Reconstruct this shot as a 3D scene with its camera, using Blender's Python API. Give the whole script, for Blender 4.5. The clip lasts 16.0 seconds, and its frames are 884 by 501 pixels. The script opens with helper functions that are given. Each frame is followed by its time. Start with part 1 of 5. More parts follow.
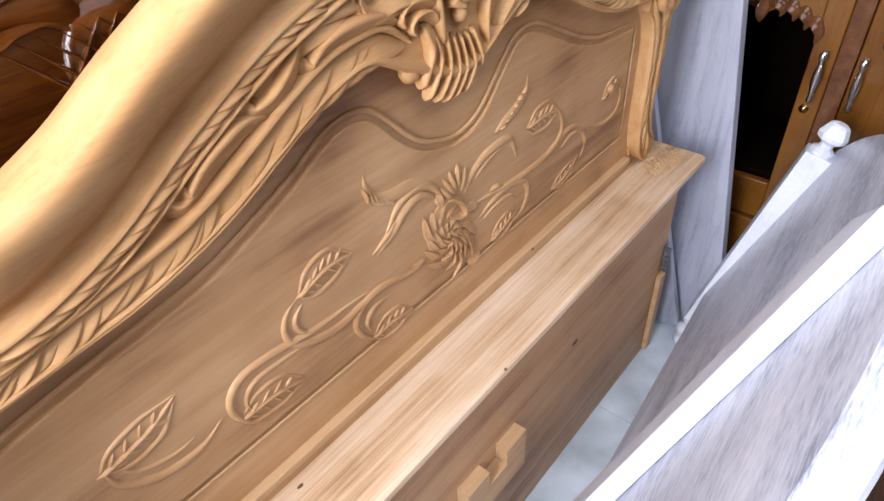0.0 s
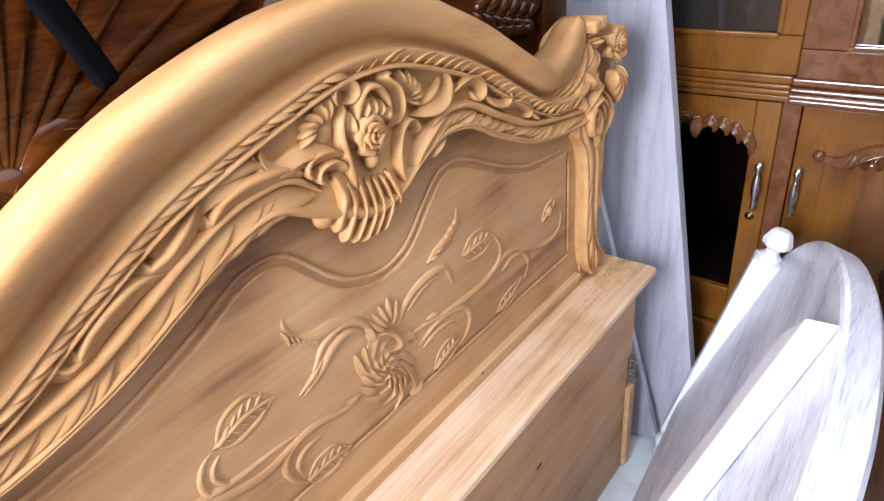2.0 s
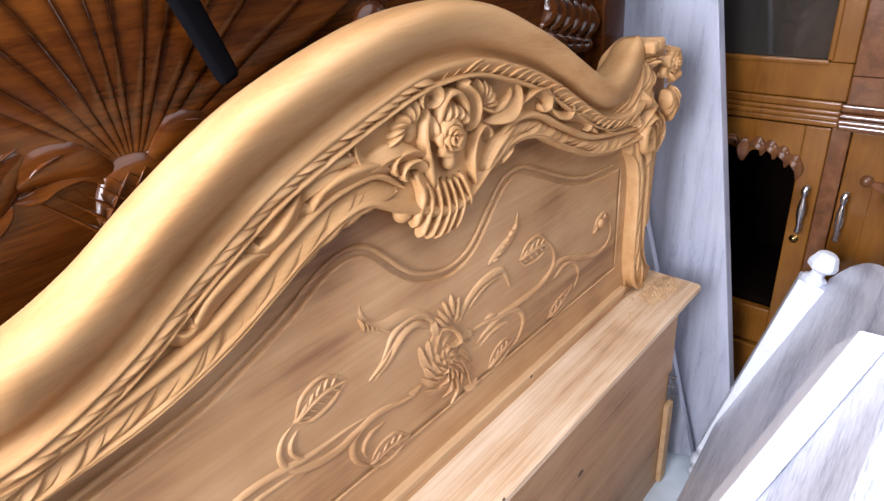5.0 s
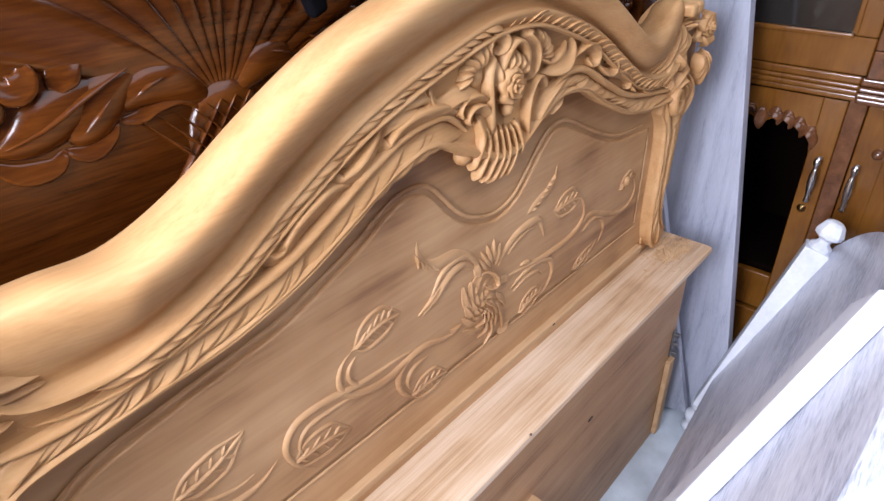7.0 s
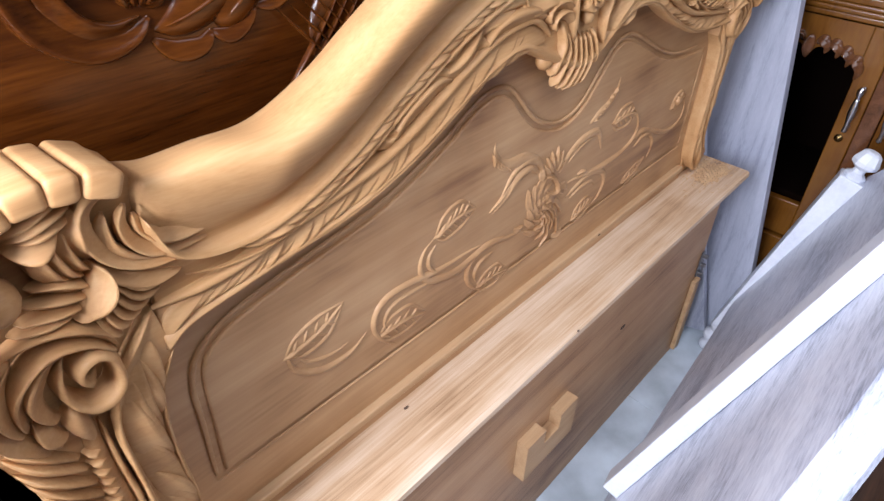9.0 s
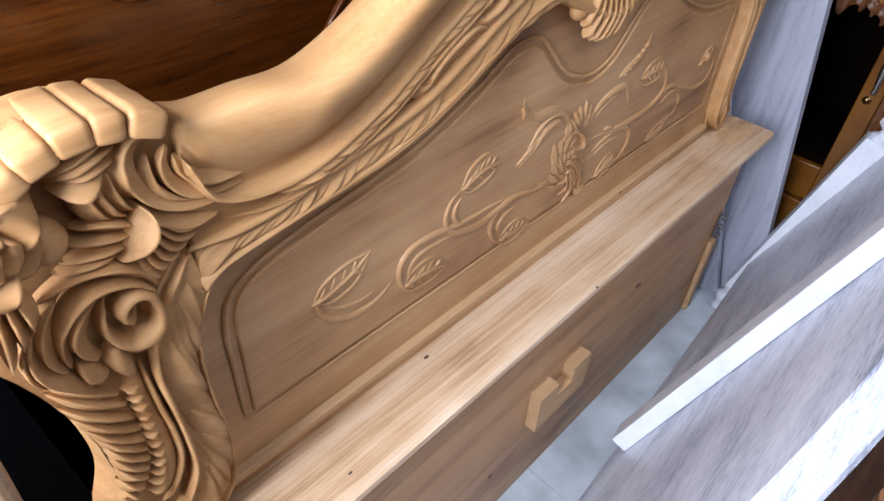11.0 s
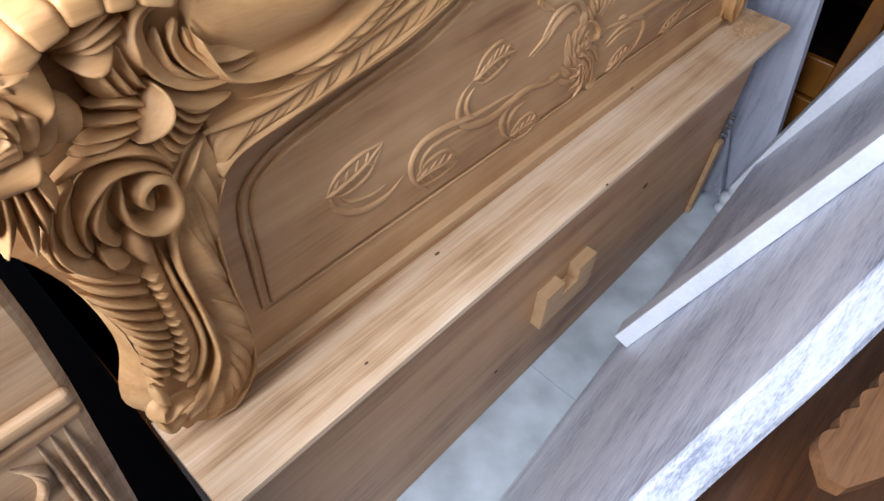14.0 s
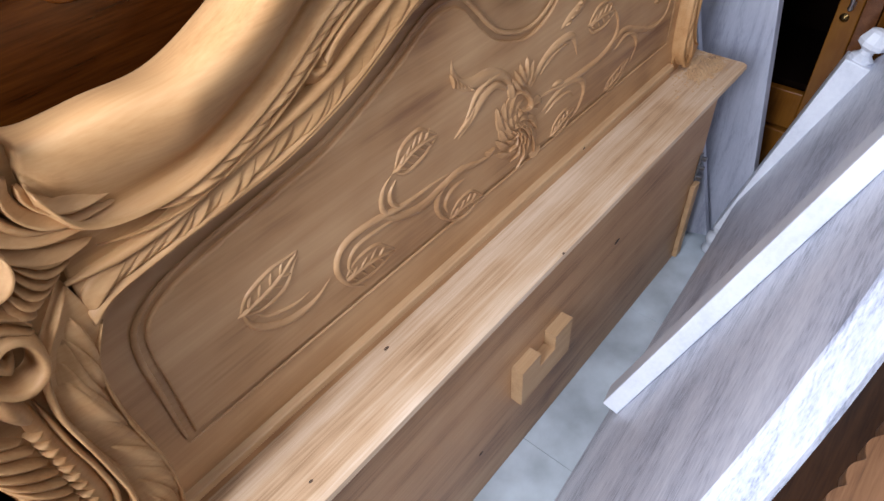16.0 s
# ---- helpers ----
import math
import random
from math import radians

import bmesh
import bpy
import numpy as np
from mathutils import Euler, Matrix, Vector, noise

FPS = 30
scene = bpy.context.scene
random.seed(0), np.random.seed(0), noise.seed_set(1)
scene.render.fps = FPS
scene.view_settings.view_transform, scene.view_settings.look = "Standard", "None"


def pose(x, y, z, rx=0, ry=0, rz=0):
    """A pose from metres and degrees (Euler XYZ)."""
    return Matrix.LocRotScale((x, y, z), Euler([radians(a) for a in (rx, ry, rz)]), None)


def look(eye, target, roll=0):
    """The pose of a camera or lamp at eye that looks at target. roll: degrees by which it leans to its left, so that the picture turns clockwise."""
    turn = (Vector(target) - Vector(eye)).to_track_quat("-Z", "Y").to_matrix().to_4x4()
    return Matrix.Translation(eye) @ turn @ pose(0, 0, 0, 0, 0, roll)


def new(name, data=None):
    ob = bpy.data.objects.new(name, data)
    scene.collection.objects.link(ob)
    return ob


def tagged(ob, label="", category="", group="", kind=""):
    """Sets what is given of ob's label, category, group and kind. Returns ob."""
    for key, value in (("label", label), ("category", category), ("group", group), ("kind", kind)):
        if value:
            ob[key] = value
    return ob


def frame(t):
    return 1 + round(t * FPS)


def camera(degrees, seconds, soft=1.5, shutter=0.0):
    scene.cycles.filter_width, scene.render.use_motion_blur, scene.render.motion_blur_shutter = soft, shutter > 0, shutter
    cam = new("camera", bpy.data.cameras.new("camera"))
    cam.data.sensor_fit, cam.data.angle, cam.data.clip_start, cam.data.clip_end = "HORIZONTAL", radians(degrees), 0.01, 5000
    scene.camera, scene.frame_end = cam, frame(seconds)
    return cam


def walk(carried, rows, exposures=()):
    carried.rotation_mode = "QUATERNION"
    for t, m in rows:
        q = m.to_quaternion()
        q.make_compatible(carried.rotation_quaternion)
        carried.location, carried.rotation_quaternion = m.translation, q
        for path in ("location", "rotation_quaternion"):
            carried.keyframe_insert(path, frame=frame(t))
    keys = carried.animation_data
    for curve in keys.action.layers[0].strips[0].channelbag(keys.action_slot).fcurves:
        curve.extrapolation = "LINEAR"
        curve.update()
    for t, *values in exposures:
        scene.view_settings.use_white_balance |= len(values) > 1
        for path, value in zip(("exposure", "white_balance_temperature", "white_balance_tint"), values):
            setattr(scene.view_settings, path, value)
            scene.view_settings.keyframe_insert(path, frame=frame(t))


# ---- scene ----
cam = camera(69.5, 16.0)
PATH = [
    (0, (0.32, -0.566, 1.647), (1.462, 0.475, 0.377), -3.9),
    (0.5, (0.365, -0.582, 1.66), (1.555, 0.556, 0.525), -6.4),
    (1, (0.38, -0.589, 1.663), (1.604, 0.56, 0.576), -6.0),
    (1.5, (0.39, -0.612, 1.672), (1.624, 0.575, 0.638), -6.4),
    (2, (0.404, -0.642, 1.676), (1.711, 0.499, 0.681), -6.1),
    (2.5, (0.41, -0.658, 1.67), (1.769, 0.422, 0.675), -5.4),
    (3, (0.409, -0.645, 1.665), (1.76, 0.433, 0.659), -4.9),
    (3.5, (0.41, -0.641, 1.663), (1.747, 0.453, 0.655), -5.2),
    (4, (0.401, -0.651, 1.665), (1.742, 0.452, 0.672), -5.4),
    (4.5, (0.36, -0.641, 1.673), (1.668, 0.532, 0.718), -5.5),
    (4.7, (0.337, -0.636, 1.677), (1.634, 0.565, 0.742), -5.3),
    (6.8, (0.214, -0.59, 1.68), (1.476, 0.602, 0.687), -2.1),
    (7, (0.196, -0.582, 1.678), (1.472, 0.554, 0.639), -1.2),
    (7.5, (0.153, -0.584, 1.682), (1.397, 0.51, 0.561), -0.4),
    (8, (0.101, -0.585, 1.675), (1.327, 0.493, 0.519), -0.2),
    (8.5, (0.064, -0.574, 1.684), (1.273, 0.538, 0.544), 0.6),
    (9, (0.049, -0.558, 1.677), (1.223, 0.504, 0.455), 1.1),
    (9.5, (0.037, -0.547, 1.671), (1.172, 0.48, 0.384), 1.7),
    (12, (0.01, -0.533, 1.674), (1.042, 0.458, 0.276), 2.5),
    (12.5, (-0.008, -0.515, 1.651), (0.941, 0.387, 0.139), 3.8),
    (13, (-0.026, -0.513, 1.647), (0.936, 0.371, 0.133), 4.7),
    (13.5, (-0.027, -0.515, 1.644), (0.941, 0.351, 0.123), 4.3),
    (14, (-0.005, -0.533, 1.645), (0.965, 0.334, 0.126), 2.6),
    (14.5, (0.016, -0.549, 1.65), (1.012, 0.322, 0.15), 1.6),
    (15, (0.046, -0.562, 1.655), (1.057, 0.291, 0.154), 0.6),
    (15.5, (0.067, -0.568, 1.666), (1.127, 0.364, 0.248), -0.5),
    (16, (0.148, -0.569, 1.653), (1.165, 0.413, 0.239), -4.9),
]
EXPOSURES = [(0.0, -0.12, 6550, 16), (1.0, 0.04, 6550, 16), (2.2, 0.2, 6600, 16), (4.7, 0.16, 6550, 16), (7.5, -0.18, 6250, 18), (9.5, -0.32, 6200, 15), (12.0, -0.6, 6200, 13), (13.5, -0.7, 6200, 12), (15.0, -0.75, 6250, 12), (16.0, -0.62, 6250, 14)]
walk(cam, [(t, look(eye, target, roll)) for t, eye, target, roll in PATH], exposures=EXPOSURES)

# ---------- world, light ----------
world = bpy.data.worlds.new("daylight")
scene.world = world
world.use_nodes = True
wn = world.node_tree.nodes
sky = wn.new("ShaderNodeTexSky")
sky.sky_type, sky.sun_disc = "NISHITA", False
sky.sun_elevation, sky.sun_rotation = radians(40), radians(250)
wn["Background"].inputs["Strength"].default_value = 0.07
world.node_tree.links.new(sky.outputs[0], wn["Background"].inputs[0])


def area(name, m, sx, sy, watts, colour):
    d = bpy.data.lights.new(name, "AREA")
    d.shape, d.size, d.size_y, d.energy, d.color = "RECTANGLE", sx, sy, watts, colour
    o = new(name, d)
    o.matrix_world = m
    return o


# daylight in the shop's open front, and an overhead fill lamp, added
area("doorway_daylight", look((-0.83, -0.22, 1.80), (0.7, -0.12, 1.05)), 0.9, 1.2, 132, (0.90, 0.95, 1.03))
area("overhead_fill", look((1.05, -1.4, 2.88), (1.05, -1.39, 0)), 2.2, 2.2, 43, (0.92, 0.95, 1.0))

# ---------- materials ----------


def nodes_of(name, rough, metal=0.0, coat=0.0, spec=0.5):
    m = bpy.data.materials.new(name)
    m.use_nodes = True
    nt = m.node_tree
    b = nt.nodes["Principled BSDF"]
    b.inputs["Roughness"].default_value, b.inputs["Metallic"].default_value = rough, metal
    b.inputs["Coat Weight"].default_value, b.inputs["Coat Roughness"].default_value = coat, 0.12
    b.inputs["Specular IOR Level"].default_value = spec
    return m, nt, b


def wood(name, dark, mid, light, rough=0.6, coat=0.0, stretch=(1.0, 14.0, 14.0), scale=6.0, bump=0.15, fine=60.0, spec=0.4, grain=0.22, lo=0.34, hi=0.66, tone=0.22):
    """Planks with long figure, fine pores and a mottled tone."""
    m, nt, b = nodes_of(name, rough, coat=coat, spec=spec)
    N, L = nt.nodes, nt.links
    co = N.new("ShaderNodeTexCoord")
    mp = N.new("ShaderNodeMapping")
    mp.inputs["Scale"].default_value = stretch
    L.new(co.outputs["Object"], mp.inputs[0])
    fig = N.new("ShaderNodeTexNoise")
    fig.inputs["Scale"].default_value, fig.inputs["Detail"].default_value = scale * 0.35, 6
    fig.inputs["Roughness"].default_value, fig.inputs["Distortion"].default_value = 0.62, 0.5
    L.new(mp.outputs[0], fig.inputs[0])
    por = N.new("ShaderNodeTexNoise")
    por.inputs["Scale"].default_value, por.inputs["Detail"].default_value = fine * 0.35, 3
    L.new(mp.outputs[0], por.inputs[0])
    mot = N.new("ShaderNodeTexNoise")
    mot.inputs["Scale"].default_value, mot.inputs["Detail"].default_value = 5.0, 3
    L.new(co.outputs["Object"], mot.inputs[0])
    a = N.new("ShaderNodeMix")
    a.data_type = "FLOAT"
    a.inputs[0].default_value = tone
    L.new(fig.outputs["Fac"], a.inputs[2]), L.new(mot.outputs["Fac"], a.inputs[3])
    a2 = N.new("ShaderNodeMix")
    a2.data_type = "FLOAT"
    a2.inputs[0].default_value = grain
    L.new(a.outputs[0], a2.inputs[2]), L.new(por.outputs["Fac"], a2.inputs[3])
    r = N.new("ShaderNodeValToRGB")
    e = r.color_ramp.elements
    e[0].position, e[0].color = lo, (*dark, 1)
    e[1].position, e[1].color = hi, (*light, 1)
    e.new(0.48).color = (*mid, 1)
    L.new(a2.outputs[0], r.inputs[0])
    L.new(r.outputs[0], b.inputs["Base Color"])
    bp = N.new("ShaderNodeBump")
    bp.inputs["Strength"].default_value, bp.inputs["Distance"].default_value = bump, 0.002
    L.new(a2.outputs[0], bp.inputs["Height"])
    L.new(bp.outputs[0], b.inputs["Normal"])
    return m


RAW = wood("raw_teak_carving", (0.33, 0.155, 0.055), (0.48, 0.262, 0.108), (0.59, 0.365, 0.175), 0.52, scale=4, bump=0.04, stretch=(0.6, 12, 12), tone=0.14, lo=0.3, hi=0.7, spec=0.35)
PANEL = wood("raw_teak_panel", (0.22, 0.098, 0.040), (0.43, 0.235, 0.104), (0.56, 0.34, 0.170), 0.42, scale=4.2, stretch=(0.45, 7, 7), bump=0.06, tone=0.44, lo=0.36, hi=0.62, grain=0.14)
LEDGE = wood("raw_teak_board", (0.20, 0.104, 0.048), (0.48, 0.315, 0.185), (0.66, 0.51, 0.37), 0.36, scale=6, fine=70, grain=0.24, stretch=(0.35, 11, 11), bump=0.1, tone=0.34, lo=0.35, hi=0.64)
FRONT = wood("raw_teak_front", (0.22, 0.10, 0.043), (0.43, 0.238, 0.114), (0.54, 0.325, 0.17), 0.45, scale=5, stretch=(0.45, 11, 11), bump=0.1, tone=0.32, lo=0.36, hi=0.64)
STRIP = wood("pale_strip", (0.38, 0.225, 0.11), (0.48, 0.30, 0.155), (0.56, 0.37, 0.20), 0.5)
DARK = wood("polished_dark_teak", (0.012, 0.0026, 0.0004), (0.045, 0.0112, 0.0015), (0.098, 0.028, 0.0038), 0.26, coat=0.5, scale=5, bump=0.03, spec=0.15)
CAB = wood("polished_amber_teak", (0.060, 0.0185, 0.0025), (0.138, 0.051, 0.007), (0.22, 0.090, 0.015), 0.22, coat=0.5, scale=4, bump=0.03, stretch=(5, 5, 0.8), grain=0.12, tone=0.45)
CABD = wood("polished_brown_trim", (0.055, 0.019, 0.007), (0.110, 0.041, 0.015), (0.17, 0.070, 0.028), 0.22, coat=0.6, scale=5, bump=0.05)
WHITE = wood("grey_white_primer", (0.25, 0.28, 0.36), (0.51, 0.54, 0.64), (0.67, 0.70, 0.79), 0.28, scale=7, fine=95, bump=0.5, stretch=(0.6, 10, 4.0), grain=0.34, lo=0.37, hi=0.60)
PRIMER = wood("fresh_white_primer", (0.50, 0.53, 0.60), (0.63, 0.66, 0.73), (0.71, 0.74, 0.80), 0.34, scale=5, fine=60, bump=0.25, stretch=(1.0, 5, 5), grain=0.2, lo=0.3, hi=0.66)
# upright boards' primer, darkened for the shade they lean in
WHITEV = wood("shaded_primer_upright", (0.24, 0.255, 0.32), (0.37, 0.39, 0.47), (0.46, 0.48, 0.56), 0.45, scale=7, fine=110, bump=0.3, stretch=(12, 12, 1.2), lo=0.36, hi=0.64)
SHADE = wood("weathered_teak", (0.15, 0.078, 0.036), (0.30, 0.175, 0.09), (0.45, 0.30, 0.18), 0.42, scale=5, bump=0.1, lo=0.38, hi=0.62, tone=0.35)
BROWN = wood("satin_brown_teak", (0.03, 0.010, 0.003), (0.075, 0.028, 0.009), (0.13, 0.05, 0.017), 0.4, coat=0.2, scale=5)
TAN = wood("sanded_tan_teak", (0.10, 0.042, 0.015), (0.19, 0.085, 0.034), (0.26, 0.125, 0.055), 0.45, scale=5, lo=0.4, hi=0.6)


def plain(name, colour, rough, metal=0.0, var=0.12, scale=8.0, coat=0.0, spec=0.5):
    m, nt, b = nodes_of(name, rough, metal, coat, spec)
    N, L = nt.nodes, nt.links
    co, t, r = N.new("ShaderNodeTexCoord"), N.new("ShaderNodeTexNoise"), N.new("ShaderNodeValToRGB")
    t.inputs["Scale"].default_value, t.inputs["Detail"].default_value = scale, 6
    L.new(co.outputs["Object"], t.inputs[0])
    e = r.color_ramp.elements
    e[0].position, e[0].color = 0.3, (*[c * (1 - var) for c in colour], 1)
    e[1].position, e[1].color = 0.7, (*[min(1, c * (1 + var)) for c in colour], 1)
    L.new(t.outputs["Fac"], r.inputs[0]), L.new(r.outputs[0], b.inputs["Base Color"])
    bp = N.new("ShaderNodeBump")
    bp.inputs["Strength"].default_value, bp.inputs["Distance"].default_value = 0.1, 0.002
    L.new(t.outputs["Fac"], bp.inputs["Height"]), L.new(bp.outputs[0], b.inputs["Normal"])
    return m


MARBLE = plain("pale_marble_floor", (0.47, 0.53, 0.58), 0.25, var=0.24, scale=7)
# unseen walls, kept dark so little light bounces into recesses
PLASTER = plain("low_bounce_plaster", (0.11, 0.095, 0.08), 0.8)
CEIL = plain("ceiling_plaster", (0.35, 0.34, 0.33), 0.85)
CHROME = plain("chrome", (0.75, 0.75, 0.76), 0.12, 1.0, var=0.03)
STEEL = plain("dull_steel", (0.25, 0.25, 0.26), 0.4, 0.9)
# black of the strap; also stands for shade behind the boards
BLACK = plain("black_cloth_and_gap_shade", (0.0022, 0.0022, 0.003), 0.95, spec=0.03)
# cabinet inside, coloured near black to hold its deep shade
DEEP = plain("interior_shade", (0.0035, 0.0016, 0.001), 0.95, spec=0.03)
MIRROR = plain("mirror_glass", (0.75, 0.78, 0.80), 0.03, 1.0, var=0.01)
BRASS = plain("brass_lock", (0.45, 0.30, 0.12), 0.25, 1.0, var=0.05)
GLASSD = plain("dark_cabinet_glass", (0.02, 0.018, 0.016), 0.05, 0.0, coat=1.0)

# ---------- mesh helpers ----------


def mesh(name, verts, faces, mat, parent=None, label="", smooth=True):
    me = bpy.data.meshes.new(name)
    me.from_pydata([tuple(v) for v in verts], [], faces)
    me.materials.append(mat)
    if smooth:
        me.shade_smooth()
    ob = new(name, me)
    if parent:
        ob.parent = parent
    if label:
        ob["label"] = label
    return ob


def part(name, bm, mat, parent=None, label="", smooth=False):
    me = bpy.data.meshes.new(name)
    bmesh.ops.recalc_face_normals(bm, faces=bm.faces)
    bm.to_mesh(me)
    bm.free()
    me.materials.append(mat)
    if smooth:
        me.shade_smooth()
    ob = new(name, me)
    if parent:
        ob.parent = parent
    if label:
        ob["label"] = label
    return ob


def box(x0, x1, y0, y1, z0, z1, bevel=0.003, seg=2, m=None):
    bm = bmesh.new()
    bmesh.ops.create_cube(bm, size=1)
    bmesh.ops.transform(bm, verts=bm.verts, matrix=Matrix.Translation(((x0 + x1) / 2, (y0 + y1) / 2, (z0 + z1) / 2)) @ Matrix.Diagonal((x1 - x0, y1 - y0, z1 - z0, 1)))
    if bevel:
        bmesh.ops.bevel(bm, geom=list(bm.edges), offset=bevel, segments=seg, affect="EDGES", profile=0.5)
    if m:
        bmesh.ops.transform(bm, verts=bm.verts, matrix=m)
    return bm


def turned(rings, n=20, m=None):
    """A turned shape on the z axis from (radius, height) rings."""
    bm = bmesh.new()
    loops = [[bm.verts.new((r * math.cos(2 * math.pi * k / n), r * math.sin(2 * math.pi * k / n), z)) for k in range(n)] for r, z in rings]
    for a, b in zip(loops, loops[1:]):
        for k in range(n):
            bm.faces.new((a[k], a[(k + 1) % n], b[(k + 1) % n], b[k]))
    bm.faces.new(loops[0][::-1]), bm.faces.new(loops[-1])
    if m:
        bmesh.ops.transform(bm, verts=bm.verts, matrix=m)
    return bm


def spline(pts, n):
    """n points evenly spaced along a smooth curve through pts."""
    P = np.array(pts, float)
    if len(P) == 2:
        return P[0] + (P[1] - P[0]) * np.linspace(0, 1, n)[:, None]
    E = np.vstack([2 * P[0] - P[1], P, 2 * P[-1] - P[-2]])
    out = []
    for i in range(len(P) - 1):
        a, b, c, d = E[i : i + 4]
        for t in np.linspace(0, 1, 14, endpoint=False):
            out.append(0.5 * (2 * b + (c - a) * t + (2 * a - 5 * b + 4 * c - d) * t * t + (3 * b - a - 3 * c + d) * t**3))
    out = np.array(out + [P[-1]])
    s = np.r_[0, np.cumsum(np.linalg.norm(np.diff(out, axis=0), axis=1))]
    q = np.linspace(0, s[-1], n)
    return np.stack([np.interp(q, s, out[:, k]) for k in range(P.shape[1])], axis=1)


def flat_outline(curve, y0, y1, bevel=0.0):
    """A plate cut to a closed outline (x, z), from y0 (front) to y1 (back)."""
    bm = bmesh.new()
    f = bm.faces.new([bm.verts.new((x, y0, z)) for x, z in curve])
    g = bmesh.ops.extrude_face_region(bm, geom=[f])
    bmesh.ops.translate(bm, verts=[v for v in g["geom"] if isinstance(v, bmesh.types.BMVert)], vec=(0, y1 - y0, 0))
    if bevel:
        front = [e for e in bm.edges if all(abs(v.co.y - y0) < 1e-6 for v in e.verts)]
        bmesh.ops.bevel(bm, geom=front, offset=bevel, segments=3, affect="EDGES", profile=0.5)
    bmesh.ops.triangulate(bm, faces=[f for f in bm.faces if len(f.verts) > 4])
    return bm


MIRROR_AT = [None]


def stroke(name, pts, w, h, y, mat, parent, ends=(0.25, 0.1), lean=0.0, peak=0.45, n=18, tilt=0.0, label=""):
    """One cut of the carver: a raised, tapering, round-backed rib along pts (x, z) on the ground y. ends: the width at both ends, as a share of w;
    lean: moves the ridge to one side; peak: where it is widest; tilt: raises the far end."""
    c = spline(pts, n)
    if MIRROR_AT[0]:
        c = np.stack([MIRROR_AT[0][0] + MIRROR_AT[0][1] * c[:, 0], c[:, 1]], axis=1)
    d = np.gradient(c, axis=0)
    d /= np.linalg.norm(d, axis=1)[:, None] + 1e-9
    nn = np.stack([-d[:, 1], d[:, 0]], axis=1)
    if abs(lean) > 0.25:
        sec = [(-1, -0.12), (-0.96, 0.5), (-0.86, 0.9), (-0.70, 1.0), (-0.48, 0.94), (-0.18, 0.76), (0.14, 0.60), (0.46, 0.50), (0.74, 0.42), (0.90, 0.24), (1, -0.12)]
        if lean < 0:
            sec = [(-u, v) for u, v in sec[::-1]]
    else:
        sec = [(-1, -0.12), (-0.86, 0.34), (-0.55, 0.76), (0.0, 1.0), (0.55, 0.76), (0.86, 0.34), (1, -0.12)]
    verts, faces = [], []
    for i, (p, q) in enumerate(zip(c, nn)):
        t = i / (n - 1)
        a = ends[0] + (1 - ends[0]) * math.sin(math.pi / 2 * min(1, t / peak)) if t < peak else ends[1] + (1 - ends[1]) * math.cos(math.pi / 2 * (t - peak) / (1 - peak))
        tip = math.sqrt(min(1, (t + 0.004) / 0.07)) * math.sqrt(min(1, (1.004 - t) / 0.07))
        a *= 0.35 + 0.65 * tip
        for u, v in sec:
            k = u
            z = max(-0.004, h * (0.18 + 0.82 * a) * v * (0.25 + 0.75 * tip))
            verts.append((p[0] + q[0] * k * w / 2 * a, y - z - tilt * t, p[1] + q[1] * k * w / 2 * a))
    m = len(sec)
    for i in range(n - 1):
        for k in range(m - 1):
            faces.append((i * m + k, i * m + k + 1, (i + 1) * m + k + 1, (i + 1) * m + k))
    faces += [tuple(range(m)), tuple(range((n - 1) * m, n * m))[::-1]]
    return mesh(name, verts, faces, mat, parent, label)


def boss(name, x, z, r, h, y, mat, parent, rz=None):
    """A rounded bud."""
    if MIRROR_AT[0]:
        x = MIRROR_AT[0][0] + MIRROR_AT[0][1] * x
    bm = bmesh.new()
    bmesh.ops.create_uvsphere(bm, u_segments=14, v_segments=9, radius=1)
    bmesh.ops.transform(bm, verts=bm.verts, matrix=Matrix.Translation((x, y, z)) @ Matrix.Diagonal((r, h, rz or r, 1)))
    return part(name, bm, mat, parent, smooth=True)


